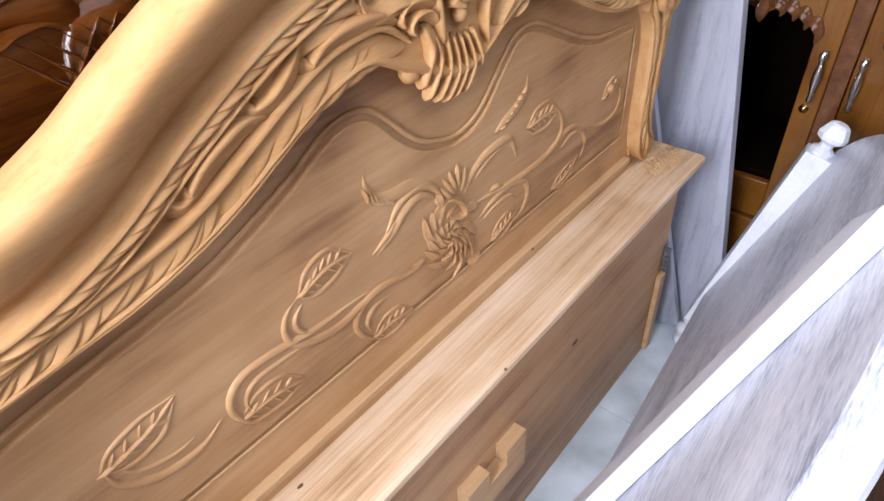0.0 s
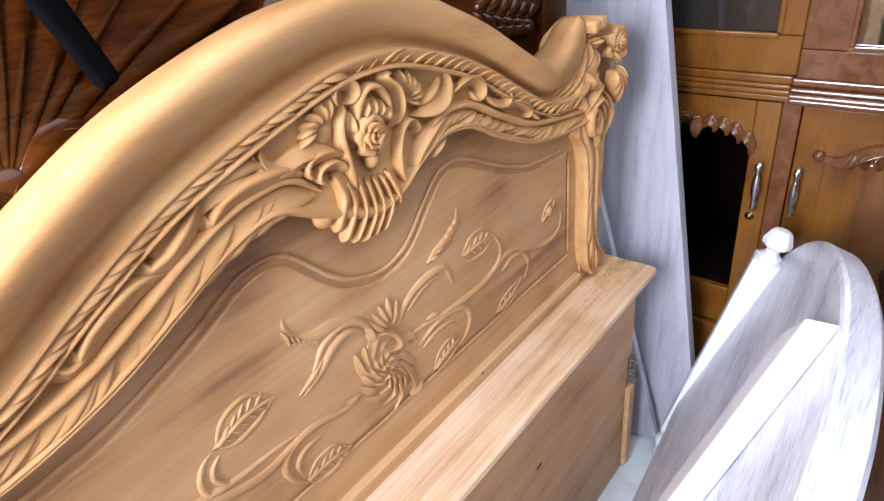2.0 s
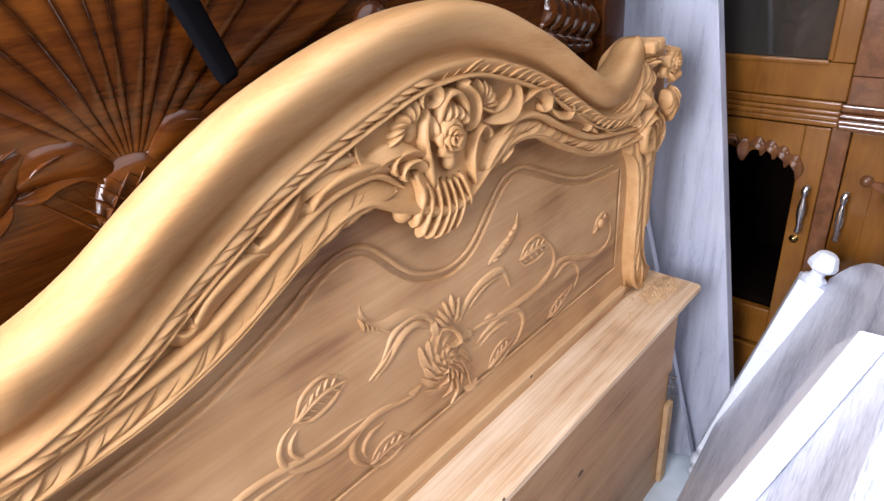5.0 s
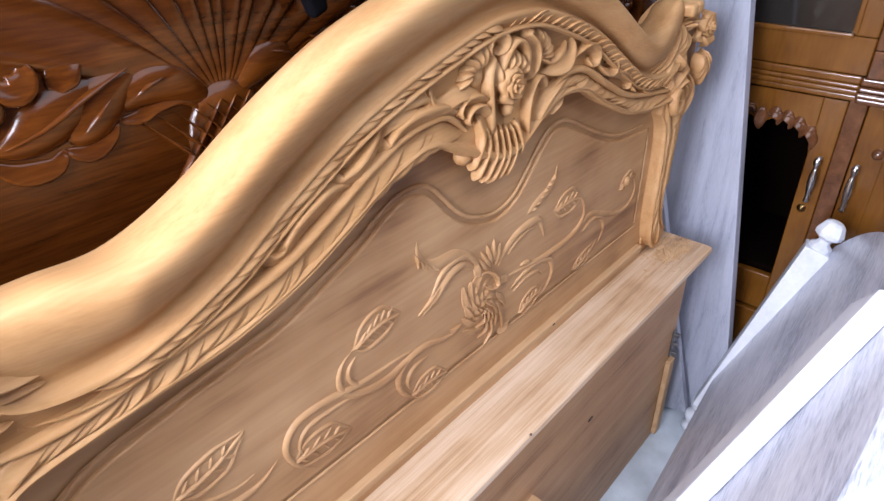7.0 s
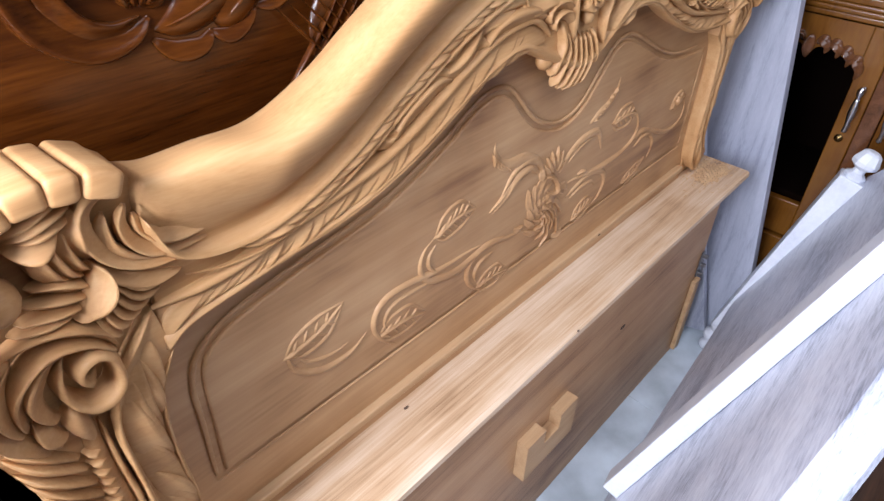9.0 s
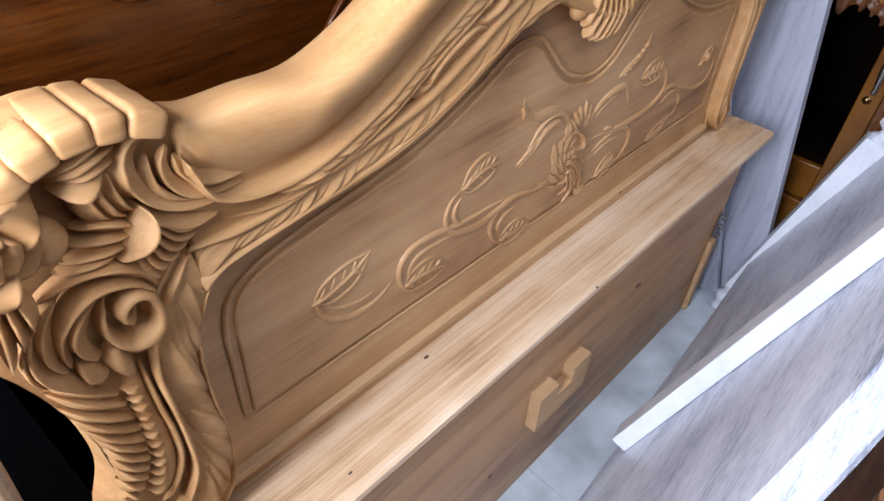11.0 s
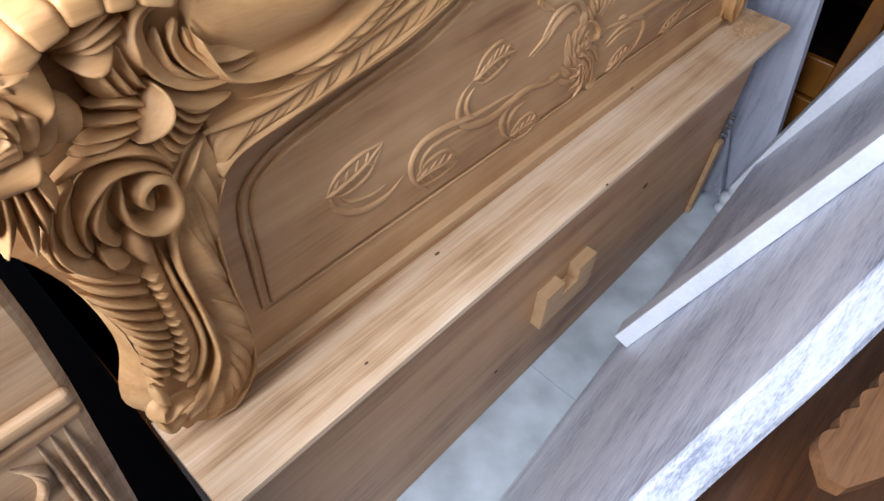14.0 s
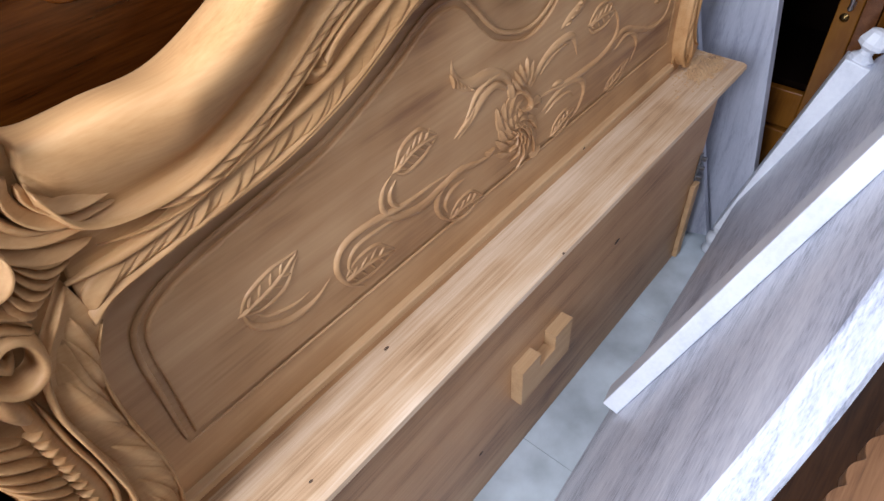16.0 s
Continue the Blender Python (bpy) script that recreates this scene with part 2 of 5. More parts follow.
def cup(name, x, z, y, ang, r, w, h, roll, mat, parent, n=11):
    """A cupped petal with a rolled lip: it leaves (x, z) in the direction ang, r long and w wide, and rises h towards its lip."""
    ca, sa = math.cos(radians(ang)), math.sin(radians(ang))
    sg, ox = (MIRROR_AT[0][1], MIRROR_AT[0][0]) if MIRROR_AT[0] else (1, 0)
    verts, faces = [], []
    for layer in (0, 1):
        for i in range(n):
            v = i / (n - 1)
            rad = r * (0.12 + 0.88 * v) + (roll * 0.5 * max(0, v - 0.7) / 0.3)
            half = w / 2 * math.sqrt(max(0.03, 1 - (1.0 * v - 0.42) ** 2 / 0.36)) if v > 0.42 else w / 2 * (0.35 + 0.65 * v / 0.42)
            for j in range(n):
                u = 2 * j / (n - 1) - 1
                up = h * (math.sin(math.pi * 0.5 * min(1, v / 0.8)) - 0.9 * max(0, (v - 0.78) / 0.22) ** 2) * (1 - 0.25 * u * u) + 0.30 * h * u * u * v - 0.16 * h * (1 - u * u) * v
                a, c = rad - 0.10 * r * u * u, u * half
                px = x + a * ca - c * sa
                verts.append((ox + sg * px, y - up + layer * (0.004 + 0.6 * up), z + a * sa + c * ca))
    m = n * n
    for i in range(n - 1):
        for j in range(n - 1):
            q = (i * n + j, i * n + j + 1, (i + 1) * n + j + 1, (i + 1) * n + j)
            faces += [q, tuple(m + k for k in q[::-1])]
    rim = [j for j in range(n)] + [i * n + n - 1 for i in range(1, n)] + [(n - 1) * n + j for j in range(n - 2, -1, -1)] + [i * n for i in range(n - 2, 0, -1)]
    for p, q in zip(rim, rim[1:] + rim[:1]):
        faces.append((q, p, m + p, m + q))
    return mesh(name, verts, faces, mat, parent)


# ---------- the room ----------
def setting(name, bm, mat, label, smooth=False):
    return tagged(part(name, bm, mat, None, smooth=smooth), label, name.split("_")[0], kind="structure")


floor = tagged(mesh("floor", [(-2.7, -3.2, -0.03), (3.2, -3.2, -0.03), (3.2, 0.9, -0.03), (-2.7, 0.9, -0.03)], [(0, 1, 2, 3)], plain("floor_grout", (0.42, 0.45, 0.46), 0.7)), "pale grey marble tiled shop floor", "floor", kind="structure")
TILE = 0.6
for i in range(-5, 6):
    for j in range(-6, 2):
        x0, y0 = 0.31 + i * TILE, -0.02 + j * TILE
        if -2.7 < x0 + 0.3 < 3.2 and -3.2 < y0 + 0.3 < 0.9:
            part("tile", box(x0 + 0.0006, x0 + TILE - 0.0006, y0 + 0.0006, y0 + TILE - 0.0006, -0.03, 0.0, 0.0005, 1), MARBLE, floor)
# unseen walls; the west one stands close to bring the daylight near
setting("wall_north", box(-2.7, 3.3, 0.9, 1.05, -0.03, 2.9, 0), PLASTER, "unseen shop wall behind the stacked furniture, dark to limit bounce")
setting("wall_south", box(-2.7, 3.3, -3.35, -3.2, -0.03, 2.9, 0), PLASTER, "unseen shop wall, dark to limit bounce")
setting("wall_east", box(3.2, 3.35, -3.2, 0.9, -0.03, 2.9, 0), PLASTER, "unseen shop wall behind the cabinet, dark to limit bounce")
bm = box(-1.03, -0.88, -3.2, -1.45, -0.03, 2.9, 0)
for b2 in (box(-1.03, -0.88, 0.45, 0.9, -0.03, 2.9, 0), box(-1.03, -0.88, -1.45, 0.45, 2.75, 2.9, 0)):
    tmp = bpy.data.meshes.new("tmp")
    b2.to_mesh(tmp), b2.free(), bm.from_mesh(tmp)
setting("wall_west", bm, PLASTER, "unseen shop wall with a wide open front, dark to limit bounce")
# unseen ceiling, cut open for the added overhead fill lamp
bm = box(-1.35, 3.35, -0.33, 1.05, 2.9, 3.0, 0)
for b2 in (box(-1.35, 3.35, -3.35, -2.67, 2.9, 3.0, 0), box(-1.35, -0.5, -2.67, -0.33, 2.9, 3.0, 0), box(2.5, 3.35, -2.67, -0.33, 2.9, 3.0, 0)):
    tmp = bpy.data.meshes.new("tmp")
    b2.to_mesh(tmp), b2.free(), bm.from_mesh(tmp)
setting("ceiling", bm, CEIL, "unseen plain plastered ceiling, opened for the added fill lamp")

# ---------- the carved headboard ----------
bed = tagged(new("carved_headboard"), "unfinished pale teak headboard with carved crest, standing on the floor", "headboard")

# the crest: inner edge, ridge and top of the moulded rail, station by station
INNER = [(0.205, 1.165), (0.235, 1.185), (0.30, 1.196), (0.383, 1.207), (0.475, 1.219), (0.575, 1.248), (0.66, 1.287), (0.737, 1.323), (0.81, 1.337), (0.88, 1.303), (0.97, 1.262), (1.03, 1.268), (1.09, 1.305), (1.15, 1.328), (1.225, 1.319), (1.31, 1.273), (1.414, 1.226), (1.50, 1.205), (1.60, 1.193), (1.65, 1.190)]
RIDGE = [(0.222, 1.33), (0.244, 1.278), (0.30, 1.258), (0.37, 1.262), (0.47, 1.30), (0.56, 1.355), (0.66, 1.408), (0.74, 1.438), (0.84, 1.467), (0.93, 1.488), (1.0, 1.492), (1.07, 1.485), (1.15, 1.46), (1.24, 1.423), (1.32, 1.375), (1.39, 1.332), (1.46, 1.293), (1.53, 1.272), (1.61, 1.270), (1.67, 1.315)]
CREST = [(0.232, 1.372), (0.258, 1.372), (0.31, 1.375), (0.38, 1.374), (0.46, 1.405), (0.55, 1.459), (0.65, 1.511), (0.74, 1.543), (0.84, 1.568), (0.92, 1.578), (1.0, 1.577), (1.09, 1.557), (1.18, 1.517), (1.25, 1.482), (1.31, 1.446), (1.37, 1.409), (1.43, 1.377), (1.49, 1.372), (1.55, 1.392), (1.61, 1.425)]
NS = 150


def stations(pts, n):
    P = np.array(pts)
    E = np.vstack([2 * P[0] - P[1], P, 2 * P[-1] - P[-2]])
    out = []
    for q in np.linspace(0, len(P) - 1, n):
        i = min(int(q), len(P) - 2)
        t = q - i
        a, b, c, d = E[i : i + 4]
        out.append(0.5 * (2 * b + (c - a) * t + (2 * a - 5 * b + 4 * c - d) * t * t + (3 * b - a - 3 * c + d) * t**3))
    return np.array(out)


inn, rid, cre = stations(INNER, NS), stations(RIDGE, NS), stations(CREST, NS)
prof = [(0, 0.012), (0.0, -0.018), (0.03, -0.027), (0.06, -0.028), (0.09, -0.018), (0.13, -0.012), (0.5, -0.011), (0.86, -0.012), (0.92, -0.022), (0.97, -0.031), (1.0, -0.033)]
prof2 = [(0.03, -0.026), (0.08, -0.014), (0.14, -0.011), (0.22, -0.016), (0.31, -0.026), (0.42, -0.038), (0.54, -0.047), (0.67, -0.053), (0.79, -0.056), (0.89, -0.055), (0.96, -0.048), (0.992, -0.038), (1.0, -0.026), (0.99, -0.010), (0.95, 0.012), (0.87, 0.034), (0.74, 0.050), (0.55, 0.058)]
rows = []
for a, b, c in zip(inn, rid, cre):
    end = 0.45 + 0.55 * min(1, min(c[0] - 0.232, 1.61 - c[0]) / 0.14)
    row = [(*(a + (b - a) * f), y) for f, y in prof] + [(*(b + (c - b) * f), y * end if y < -0.02 else y) for f, y in prof2]
    rows.append([(p[0], p[2], p[1]) for p in row])
K = len(rows[0])
mesh("crest_rail", [v for r in rows for v in r], [(i * K + k, i * K + k + 1, (i + 1) * K + k + 1, (i + 1) * K + k) for i in range(NS - 1) for k in range(K - 1)] + [tuple(range(K))[::-1], tuple(range((NS - 1) * K, NS * K))], RAW, bed, "smooth pale rounded top rail")

# panel, raised field and its bead
edge = [(0.14, 0.74)] + [(0.15, 1.15)] + [tuple(p + (0, 0.02)) for p in inn[::6]] + [(1.68, 1.2), (1.68, 0.74)]
part("panel", flat_outline(edge, 0.010, 0.04), PANEL, bed)
FIELD = [(0.232, 0.885), (0.236, 1.0), (0.240, 1.075), (0.258, 1.108), (0.30, 1.128), (0.37, 1.142), (0.47, 1.157), (0.54, 1.168), (0.605, 1.189), (0.688, 1.222), (0.75, 1.254), (0.795, 1.262), (0.832, 1.247), (0.866, 1.207), (0.917, 1.163), (0.984, 1.138), (1.03, 1.140), (1.07, 1.158), (1.141, 1.226), (1.178, 1.249), (1.222, 1.243), (1.29, 1.211), (1.36, 1.176), (1.46, 1.143), (1.60, 1.130)]
top = spline(FIELD, 120)
field = [tuple(p) for p in top] + [(1.597, 0.876)]
part("raised_field", flat_outline(field, 0.004, 0.02, 0.004), PANEL, bed)
for a, b in ((0.013, 0.0085), (-0.004, 0.0075)):
    g = np.gradient(top, axis=0)
    g /= np.linalg.norm(g, axis=1)[:, None]
    off = top + np.stack([-g[:, 1], g[:, 0]], axis=1) * a
    stroke("bead", off[::3], b, 0.0035, 0.0075, PANEL, bed, ends=(1, 1), n=110)
    stroke("bead", [(0.232 - a, 0.885 - a), (1.597 + a, 0.872 - a)], b * 0.8, 0.0028, 0.0075, PANEL, bed, ends=(1, 1), n=8)
    stroke("bead", [(1.600 + a, 1.13), (1.597 + a, 0.872)], b, 0.0035, 0.0075, PANEL, bed, ends=(1, 1), n=8)
part("bottom_rail", box(0.16, 1.66, -0.002, 0.02, 0.745, 0.766, 0.002), PANEL, bed)
part("bottom_strip", box(0.16, 1.66, -0.006, 0.02, 0.767, 0.784, 0.003), STRIP, bed, "pale strip along the foot of the panel")

# ledge and front board
bm = bmesh.new()
sec = [(0.05, 0.748), (-0.128, 0.748), (-0.137, 0.744), (-0.139, 0.733), (-0.133, 0.722), (-0.118, 0.712), (-0.104, 0.702), (-0.098, 0.692), (-0.085, 0.690), (0.05, 0.690)]
a = [bm.verts.new((0.018, y, z)) for y, z in sec]
b = [bm.verts.new((1.832, y, z)) for y, z in sec]
for k in range(len(sec)):
    bm.faces.new((a[k], a[(k + 1) % len(sec)], b[(k + 1) % len(sec)], b[k]))
bm.faces.new(a[::-1]), bm.faces.new(b)
part("ledge", bm, LEDGE, bed, "pale sanded ledge board with dusty corners")
part("front_board", box(0.03, 1.825, -0.09, 0.03, 0.0, 0.69, 0.003), FRONT, bed, "broad plain brown front board")
part("back_board", box(0.10, 1.70, 0.042, 0.06, 0.69, 1.20, 0.002), FRONT, bed)
part("corner_strip", box(1.787, 1.822, -0.107, -0.091, 0.02, 0.335, 0.002), STRIP, bed, "pale batten at the end of the front board")
hook = part("hook_plate", box(1.800, 1.818, -0.096, -0.091, 0.345, 0.445, 0.001), STEEL, bed, "dull steel bed hook plate")
for z in (0.36, 0.395, 0.43):
    part("hook", box(1.803, 1.815, -0.112, -0.094, z - 0.006, z + 0.006, 0.002), STEEL, hook)
# notched bearer block for the bed's middle rail
block = [(0.838, 0.300), (0.838, 0.430), (0.910, 0.430), (0.910, 0.380), (0.972, 0.380), (0.972, 0.430), (1.045, 0.430), (1.045, 0.300)]
part("bearer_block", flat_outline(block, -0.122, -0.0905, 0.001), STRIP, bed, "pale notched bearer block")


def leaf_edge(curve, n0, n1, step, width, mat, name, parent, y, side=1, h=0.012, back=0.018, fwd=0.022, w=0.016):
    """Overlapping slanted leaves along a curve, like a twisted rope."""
    s = np.r_[0, np.cumsum(np.linalg.norm(np.diff(curve, axis=0), axis=1))]
    g = np.gradient(curve, axis=0)
    g /= np.linalg.norm(g, axis=1)[:, None]
    for q in np.arange(n0, min(n1, s[-1]), step):
        q += random.uniform(-0.15, 0.15) * step
        p = np.array([np.interp(q, s, curve[:, k]) for k in (0, 1)])
        t = np.array([np.interp(q, s, g[:, k]) for k in (0, 1)])
        nn = np.array([-t[1], t[0]]) * side
        a, m2, b = p - t * back + nn * width * 0.12, p + nn * width * 0.38 + t * 0.002, p + t * fwd + nn * width
        stroke(name, [a, m2, b], w * random.uniform(0.85, 1.15), h * random.uniform(0.8, 1.2), y, mat, parent, ends=(0.15, 0.2), lean=0.5, n=9)


UPRIGHT = [(0.085, 0.756), (0.123, 0.758), (0.155, 0.790), (0.171, 0.826), (0.180, 0.909), (0.177, 1.025), (0.182, 1.093), (0.192, 1.13), (0.214, 1.162)]
UPRIGHT_OUT = [(0.055, 0.792), (0.080, 0.806), (0.105, 0.835), (0.129, 0.892), (0.132, 0.988), (0.131, 1.09), (0.147, 1.15), (0.172, 1.185), (0.205, 1.222)]
plate = [tuple(p) for p in spline(UPRIGHT, 40)] + [tuple(p) for p in spline(UPRIGHT_OUT, 40)][::-1]
rope = part("rope_border", flat_outline(plate, -0.016, 0.03, 0.002), RAW, bed, "carved leaf rope border")
part("rope_border", flat_outline([(1.832 - x, z) for x, z in plate[::-1]], -0.016, 0.03, 0.002), RAW, bed, "carved leaf rope border")
STEM = [(0.205, 1.222), (0.293, 1.222), (0.386, 1.241), (0.50, 1.263), (0.56, 1.281), (0.631, 1.315), (0.693, 1.346), (0.75, 1.368), (0.807, 1.376), (0.85, 1.371), (0.895, 1.338)]
STEM_FAR = [(1.089, 1.33), (1.134, 1.355), (1.178, 1.364), (1.238, 1.352), (1.319, 1.308), (1.413, 1.263), (1.523, 1.238), (1.66, 1.214)]


def ridge(pts, w=0.010, h=0.014, y=-0.012, n=60, m=None):
    stroke("ridge", [p if m is None else (m - p[0], p[1]) for p in pts], w, h, y, RAW, rope, ends=(0.6, 0.6), n=n)


def braid(low, high, n, m=None, lift=0.014, y=-0.010):
    """Slim leaves in groups between two ridges, each group slanting its own way, like a loose plait."""
    a, b = spline(low, n + 5), spline(high, n + 5)
    for k in range(n + 2):
        if (k // 5) % 2:
            p = [a[k] * 0.92 + b[k] * 0.08, a[k + 1] * 0.62 + b[k + 1] * 0.38, a[k + 2] * 0.15 + b[k + 2] * 0.85]
        else:
            p = [a[k] * 0.90 + b[k] * 0.10, a[k + 1] * 0.45 + b[k + 1] * 0.55, a[k + 3] * 0.12 + b[k + 3] * 0.88]
        wide = 0.44 * float(np.linalg.norm(a[k + 1] - b[k + 1]))
        if m is not None:
            p = [np.array((m - q[0], q[1])) for q in p]
        stroke("leaf", p, wide * random.uniform(0.85, 1.15), lift * random.uniform(0.8, 1.25), y, RAW, rope, ends=(0.15, 0.2), lean=0.5 if m is None else -0.5, n=11)


inner_near, inner_far = [tuple(p) for p in inn[:64:3]], [tuple(p) for p in inn[92:146:3]]
ridge(inner_near, 0.009, 0.010, -0.018), ridge(inner_far, 0.009, 0.010, -0.018)
ridge(STEM, 0.017, 0.017), ridge(STEM_FAR, 0.016, 0.016)
for m in (None, 1.832):
    ridge(UPRIGHT, 0.008, 0.012, -0.014, m=m), ridge(UPRIGHT_OUT, 0.009, 0.014, -0.012, m=m)
braid(inner_near, STEM, 29), braid(inner_far, STEM_FAR, 20)
braid(UPRIGHT, UPRIGHT_OUT, 15, None, 0.013, -0.013), braid(UPRIGHT, UPRIGHT_OUT, 13, 1.832, 0.013, -0.013)
leaf_edge(rid, 0.16, 0.83, 0.024, -0.024, RAW, "leaf", rope, -0.020, h=0.013, back=0.036, fwd=0.024, w=0.017)
leaf_edge(rid[::-1], 0.06, 0.74, 0.024, -0.024, RAW, "leaf", rope, -0.020, side=-1, h=0.013, back=0.036, fwd=0.024, w=0.017)
g = np.gradient(rid, axis=0)
g /= np.linalg.norm(g, axis=1)[:, None]
for o, w in ((-0.003, 0.010), (-0.024, 0.009)):
    cc = rid + np.stack([-g[:, 1], g[:, 0]], axis=1) * o
    stroke("ridge", cc[10:142][::3], w, 0.012, -0.020, RAW, rope, ends=(0.4, 0.4), n=80)


# the crest's acanthus scrolls and roses
crest = boss("crest_rose", 0.982, 1.390, 0.026, 0.012, -0.012, RAW, bed)
Y = -0.010


def S(*p, w=0.02, h=0.02, e=(0.25, 0.12), l=0.3, y=None, pk=0.45, name="acanthus_leaf", to=None, n=18):
    stroke(name, p, w * 1.06, h * 0.72 + 0.004, Y if y is None else y, RAW, to or crest, ends=e, lean=l, peak=pk, n=n)


for k, q in enumerate((62, 118, 170, 226, 280, 335, 20)):
    cup("petal", 0.986, 1.386, Y - 0.010, q, 0.030, 0.030, 0.016 + 0.003 * (k % 2), 0.005, RAW, crest)
for q in (35, 105, 180, 250, 320):
    cup("petal", 0.986, 1.387, Y - 0.018, q, 0.020, 0.022, 0.014, 0.004, RAW, crest)
for q in (70, 190, 310):
    cup("petal", 0.986, 1.387, Y - 0.025, q, 0.012, 0.016, 0.010, 0.002, RAW, crest, 9)
boss("bud", 0.987, 1.388, 0.004, 0.006, -0.038, RAW, crest)
boss("berry", 0.988, 1.350, 0.013, 0.012, -0.018, RAW, crest, 0.014)
boss("berry", 0.916, 1.413, 0.016, 0.012, -0.008, RAW, crest, 0.020)
boss("berry", 1.062, 1.422, 0.013, 0.012, -0.008, RAW, crest)
boss("berry", 0.893, 1.298, 0.018, 0.014, -0.008, RAW, crest, 0.016)
# shell, hood, fans and scrolls, and the leaf hooks that run down the band
S((0.918, 1.357), (0.933, 1.316), (0.909, 1.267), w=0.0312, h=0.022, e=(0.6, 0.75), l=0.35, pk=0.6, name="shell_rib")
S((0.938, 1.338), (0.946, 1.297), (0.917, 1.247), w=0.024, h=0.022, e=(0.6, 0.75), l=0.35, pk=0.6, name="shell_rib")
S((0.959, 1.334), (0.963, 1.281), (0.935, 1.237), w=0.0204, h=0.022, e=(0.6, 0.75), l=0.35, pk=0.6, name="shell_rib")
S((0.975, 1.326), (0.981, 1.273), (0.952, 1.23), w=0.0192, h=0.022, e=(0.6, 0.75), l=0.35, pk=0.6, name="shell_rib")
S((0.99, 1.322), (0.997, 1.271), (0.97, 1.229), w=0.018, h=0.022, e=(0.6, 0.75), l=0.35, pk=0.6, name="shell_rib")
S((1.004, 1.32), (1.016, 1.272), (0.992, 1.229), w=0.0168, h=0.022, e=(0.6, 0.75), l=0.35, pk=0.6, name="shell_rib")
S((1.017, 1.322), (1.033, 1.28), (1.033, 1.258), w=0.0192, h=0.022, e=(0.6, 0.75), l=0.35, pk=0.6, name="shell_rib")
S((0.952, 1.312), (0.94, 1.372), (0.94, 1.412), (0.956, 1.438), w=0.016, h=0.024, l=0, e=(0.5, 0.6))
S((0.956, 1.437), (0.972, 1.446), (0.967, 1.46), (0.948, 1.463), (0.939, 1.452), (0.946, 1.438), w=0.017, h=0.026, l=0.4, e=(0.4, 0.6))
S((0.969, 1.399), (0.975, 1.431), (0.991, 1.449), (1.012, 1.446), (1.028, 1.428), (1.034, 1.399), (1.029, 1.38), w=0.014, h=0.03, l=0, e=(0.4, 0.4), n=30)
S((0.979, 1.404), (0.986, 1.428), (0.998, 1.441), w=0.013, h=0.026, l=0.5, n=12)
S((0.992, 1.403), (0.999, 1.423), (1.008, 1.439), w=0.013, h=0.026, l=0.5, n=12)
S((1.005, 1.401), (1.013, 1.417), (1.019, 1.431), w=0.013, h=0.026, l=0.5, n=12)
S((1.017, 1.393), (1.024, 1.406), (1.028, 1.419), w=0.013, h=0.026, l=0.5, n=12)
S((0.959, 1.383), (0.956, 1.405), (0.964, 1.427), w=0.015, h=0.024, l=0.5, n=12)
S((1.042, 1.378), (1.056, 1.4), (1.05, 1.43), (1.036, 1.444), (1.027, 1.455), (1.04, 1.462), (1.052, 1.452), w=0.016, h=0.026, l=0.3, e=(0.4, 0.7), n=30)
S((0.902, 1.414), (0.889, 1.409), (0.869, 1.402), w=0.017, h=0.02, l=0.6, e=(0.6, 0.35), n=10)
S((0.902, 1.417), (0.891, 1.417), (0.873, 1.415), w=0.017, h=0.02, l=0.6, e=(0.6, 0.35), n=10)
S((0.904, 1.42), (0.895, 1.425), (0.879, 1.429), w=0.017, h=0.02, l=0.6, e=(0.6, 0.35), n=10)
S((0.906, 1.422), (0.902, 1.432), (0.891, 1.442), w=0.017, h=0.02, l=0.6, e=(0.6, 0.35), n=10)
S((0.91, 1.425), (0.912, 1.439), (0.91, 1.455), w=0.017, h=0.02, l=0.6, e=(0.6, 0.35), n=10)
S((0.914, 1.426), (0.922, 1.442), (0.928, 1.46), w=0.017, h=0.02, l=0.6, e=(0.6, 0.35), n=10)
S((1.068, 1.421), (1.066, 1.439), (1.062, 1.459), w=0.016, h=0.018, l=0.6, e=(0.6, 0.35), n=10)
S((1.073, 1.419), (1.077, 1.435), (1.083, 1.452), w=0.016, h=0.018, l=0.6, e=(0.6, 0.35), n=10)
S((1.076, 1.417), (1.086, 1.429), (1.099, 1.441), w=0.016, h=0.018, l=0.6, e=(0.6, 0.35), n=10)
S((1.078, 1.414), (1.093, 1.42), (1.112, 1.425), w=0.016, h=0.018, l=0.6, e=(0.6, 0.35), n=10)
S((1.079, 1.411), (1.096, 1.412), (1.118, 1.409), w=0.016, h=0.018, l=0.6, e=(0.6, 0.35), n=10)
S((1.078, 1.408), (1.092, 1.404), (1.111, 1.396), w=0.016, h=0.018, l=0.6, e=(0.6, 0.35), n=10)
S((0.94, 1.345), (0.924, 1.364), (0.903, 1.368), (0.891, 1.359), (0.902, 1.348), w=0.017, h=0.024, l=0.4, e=(0.5, 0.6))
S((0.939, 1.368), (0.912, 1.382), (0.886, 1.384), (0.876, 1.373), (0.886, 1.362), w=0.02, h=0.024, l=0.4, e=(0.5, 0.6))
S((0.936, 1.373), (0.904, 1.392), (0.869, 1.4), (0.837, 1.394), (0.822, 1.399), (0.815, 1.413), (0.818, 1.428), w=0.022, h=0.022, l=-0.5, e=(0.3, 0.4), n=30)
S((0.898, 1.384), (0.861, 1.386), (0.833, 1.386), (0.813, 1.395), (0.803, 1.411), (0.804, 1.426), w=0.018, h=0.018, l=0, e=(0.3, 0.4), n=28)
